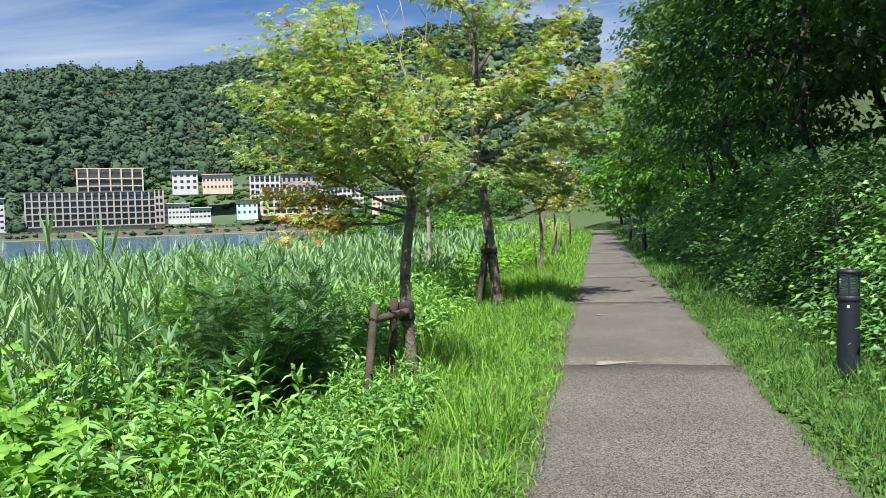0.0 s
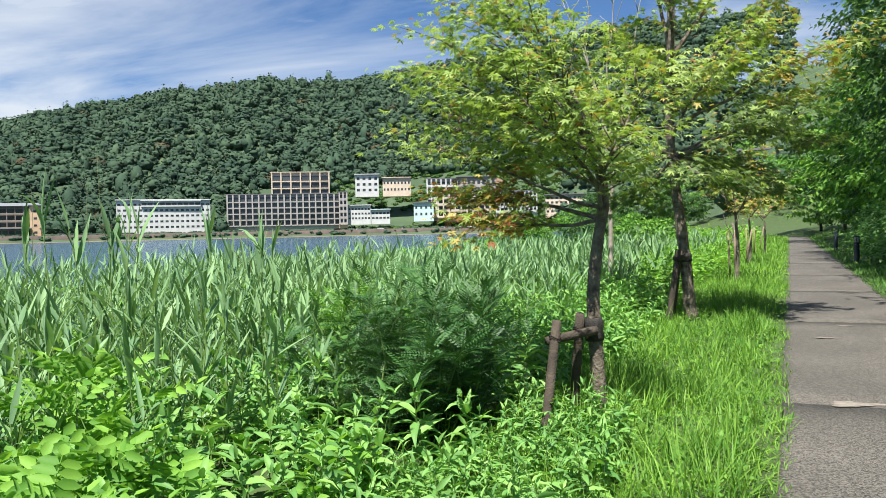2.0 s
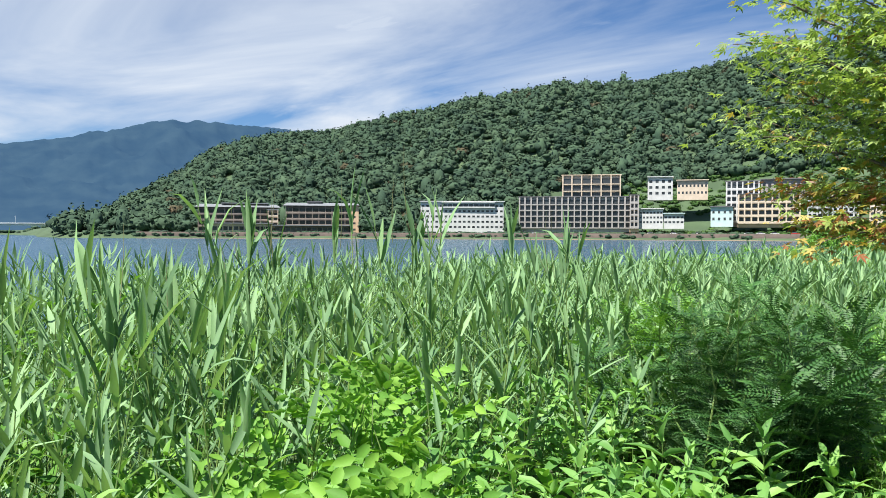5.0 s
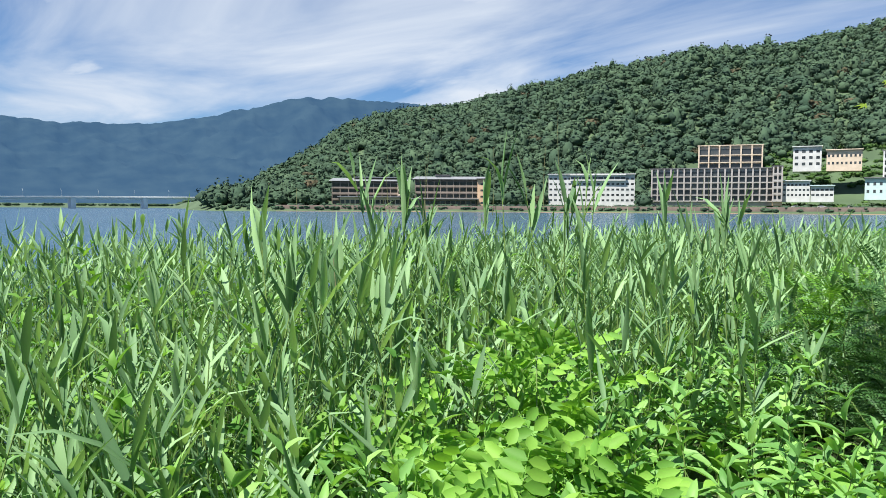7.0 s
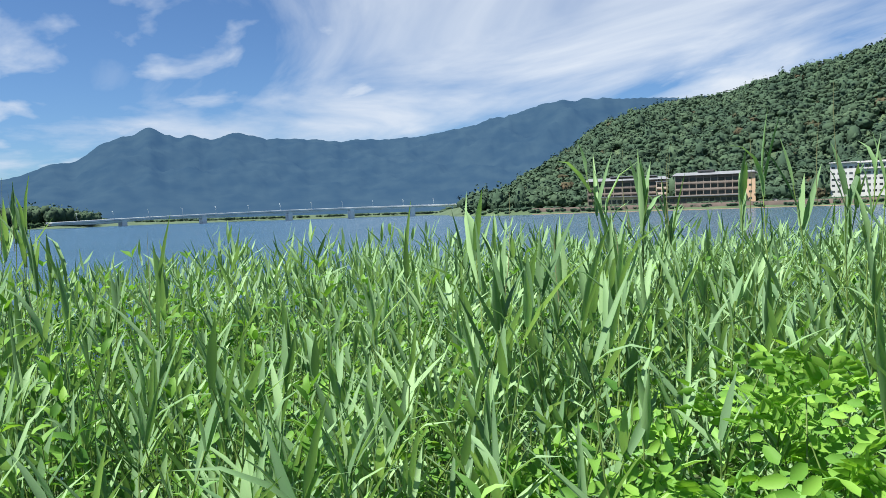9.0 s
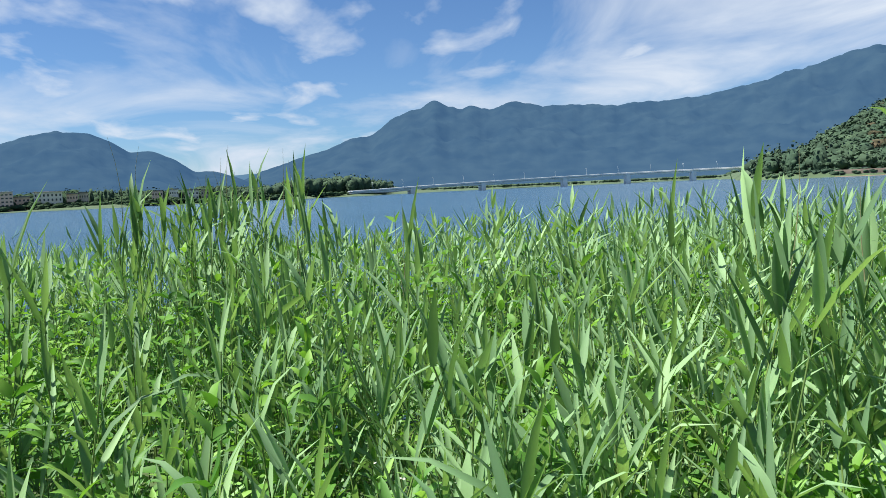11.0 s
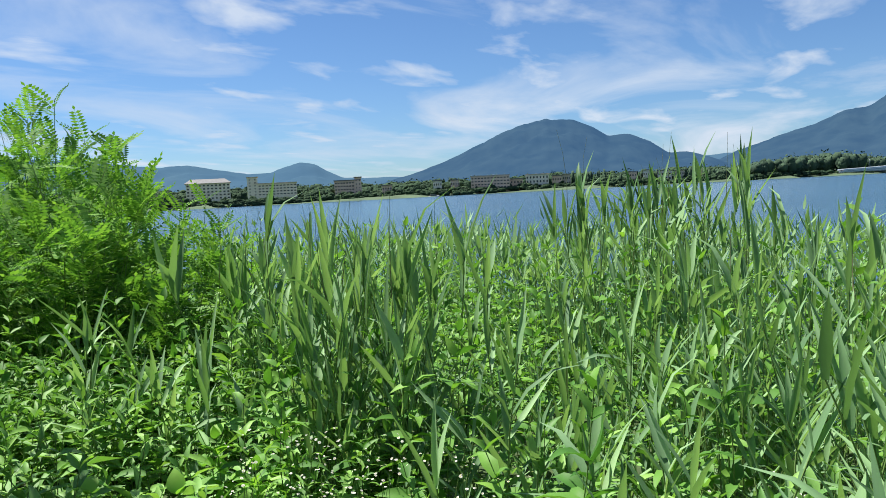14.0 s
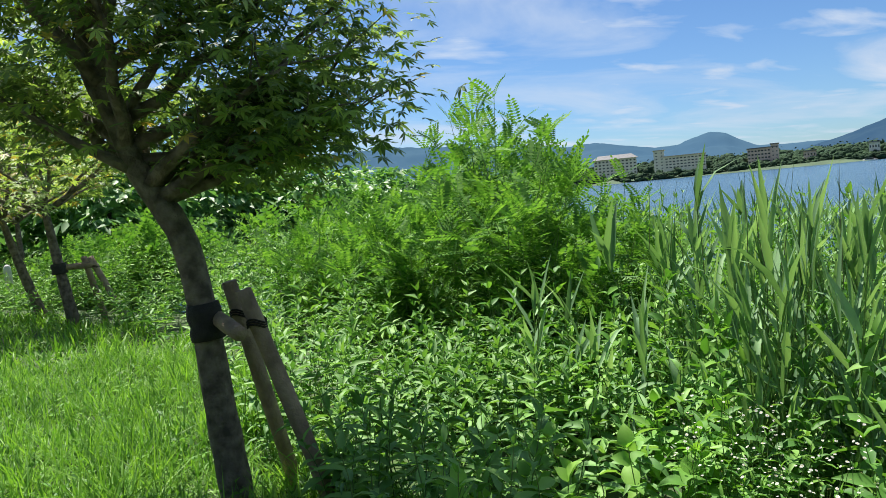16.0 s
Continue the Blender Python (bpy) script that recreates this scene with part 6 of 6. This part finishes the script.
def car(place, paint, label):
    ob = thing("car", label, "car", place, "parked cars on the lake road")
    bm = box(-2.1, 2.1, -0.85, 0.85, 0.3, 0.85, 0.12)
    part("body", bm, paint, ob)
    bm = bmesh.new()
    v = [bm.verts.new(p) for p in ((-1.5, -0.78, 0.85), (1.2, -0.78, 0.85), (1.2, 0.78, 0.85), (-1.5, 0.78, 0.85), (-1.2, -0.65, 1.45), (0.6, -0.65, 1.45), (0.6, 0.65, 1.45), (-1.2, 0.65, 1.45))]
    for f in ((0, 1, 5, 4), (1, 2, 6, 5), (2, 3, 7, 6), (3, 0, 4, 7), (4, 5, 6, 7), (3, 2, 1, 0)):
        bm.faces.new([v[i] for i in f])
    part("cabin", bm, M_WIN, ob)
    for x in (-1.3, 1.3):
        for y in (-0.8, 0.8):
            part("wheel", mesh_tris("wheel", *tube([(x, y - 0.1, 0.32), (x, y + 0.1, 0.32)], [0.32, 0.32], 12), M_BAND), None, ob)


def build_cars():
    red, dark = mat("red_paint", (0.5, 0.03, 0.03), 0.3), mat("dark_paint", (0.04, 0.045, 0.05), 0.3)
    rng = np.random.default_rng(95)
    for i, a in enumerate((55.4, 54.7, 39.6, 38.9, 38.3, 37.4, 33.2, 31.0, 30.2, 28.4, 27.8, 27.1, 19.2, 17.6, 15.9, 12.6, 11.8, 10.9, 9.6, 8.1, 7.4)):
        r = float(shore_far(a)) + 9
        x, y, _ = far_xyz(a, r, 0)
        lab, paint = [("white car parked on the lake road", M_WHITE), ("dark car parked on the lake road", dark), ("red car parked on the lake road", red)][int(rng.choice(3, p=(0.65, 0.25, 0.1)))]
        car(pose(float(x), float(y), float(land_z(np.array(a), np.array(r))), 0, 0, a + rng.normal(0, 8)), paint, lab)


def build_bridge():
    """A slim concrete girder bridge on wide piers, rising towards the headland."""
    t = np.linspace(0, 1, 41)
    az = 90.6 + (60.2 - 90.6) * t
    r = 720 + 190 * t
    el = 0.12 + 0.50 * np.sin(np.clip(t * 1.15, 0, 1) * math.pi / 2) ** 0.8
    zt = 1.5 + r * np.tan(np.radians(el))
    zt = np.convolve(np.pad(zt, 3, mode="edge"), np.ones(7) / 7, mode="valid")
    x, y, _ = far_xyz(az, r, 0)
    C = np.stack([x, y, zt], -1)
    T = unit(np.gradient(C[:, :2], axis=0))
    Nn = np.stack([T[:, 1], -T[:, 0]], -1)
    ob = thing("bridge", "long pale grey concrete girder bridge across the lake", "bridge", pose(*C[0]))
    depth = 1.9 + 1.3 * np.abs(np.sin(np.linspace(0, 4.5 * math.pi, 41))) ** 3
    def ribbon(name, u0, u1, zb, zt_, m, label=""):
        V = np.stack([np.concatenate([C[:, :2] + Nn * u, (C[:, 2] + z)[:, None]], 1) for u, z in ((u0, zb), (u0, zt_), (u1, zt_), (u1, zb))], 1).reshape(-1, 3) - C[0]
        F = []
        for i in range(40):
            for j in range(4):
                p, q = i * 4 + j, i * 4 + (j + 1) % 4
                F += [(p, q, q + 4), (p, q + 4, p + 4)]
        part(name, mesh_tris(name, V, F, m), None, ob, label)
    ribbon("girder", -3.0, 3.0, -depth, -0.5 + 0 * depth, M_CONC)
    ribbon("deck", -5.5, 5.5, -0.5 + 0 * depth, 0 * depth, M_CONC)
    rail = mat("bridge_rail", (0.62, 0.68, 0.72), 0.5)
    ribbon("railing", -5.5, -5.3, 0.004 + 0 * depth, 1.0 + 0 * depth, rail)
    ribbon("railing", 5.3, 5.5, 0.004 + 0 * depth, 1.0 + 0 * depth, rail)
    for a in (85.8, 80.6, 65.2, 75.0, 70.0):
        i = int(round(np.interp(-a, -az, np.arange(41))))
        c = C[i]
        part("pier", box(-4, 4, -2.5, 2.5, LAKE - 1.5 - c[2], -0.4, 0.3), M_CONC, ob, place=pose(*(c - C[0]), 0, 0, math.degrees(math.atan2(T[i][1], T[i][0])) + 90))
    for i in range(2, 40, 3):
        c = C[i] - C[0]
        n = np.array([*Nn[i], 0])
        p = c + n * 5.2
        P = [p, p + [0, 0, 6], p + [0, 0, 7.5] - n * 0.6, p + [0, 0, 7.9] - n * 2.0]
        part("lamp_post", mesh_tris("lamp_post", *tube(P, [0.14, 0.11, 0.1, 0.1], 5), rail), None, ob)


def boat(place):
    ob = thing("boat", "small white covered boat moored by the town", "boat", place)
    V, F = tube([(-4.5, 0, 0.35), (-3, 0, 0.3), (0, 0, 0.28), (3, 0, 0.32), (4.8, 0, 0.6)], [0.9, 1.25, 1.3, 1.05, 0.15], 10)
    part("hull", mesh_tris("hull", V * np.array([1, 1, 0.7]), F, M_WHITE), None, ob)
    part("cabin", box(-3.2, 1.6, -0.9, 0.9, 0.9, 1.7, 0.1), M_WIN, ob)
    part("canopy", box(-3.5, 1.9, -1.1, 1.1, 1.704, 1.85, 0.05), M_WHITE, ob)


boat(far_place(137.6, 470, LAKE - 0.15))
boat(far_place(118.8, 600, LAKE - 0.15))
build_forest()
build_hotels()
build_cars()
build_bridge()
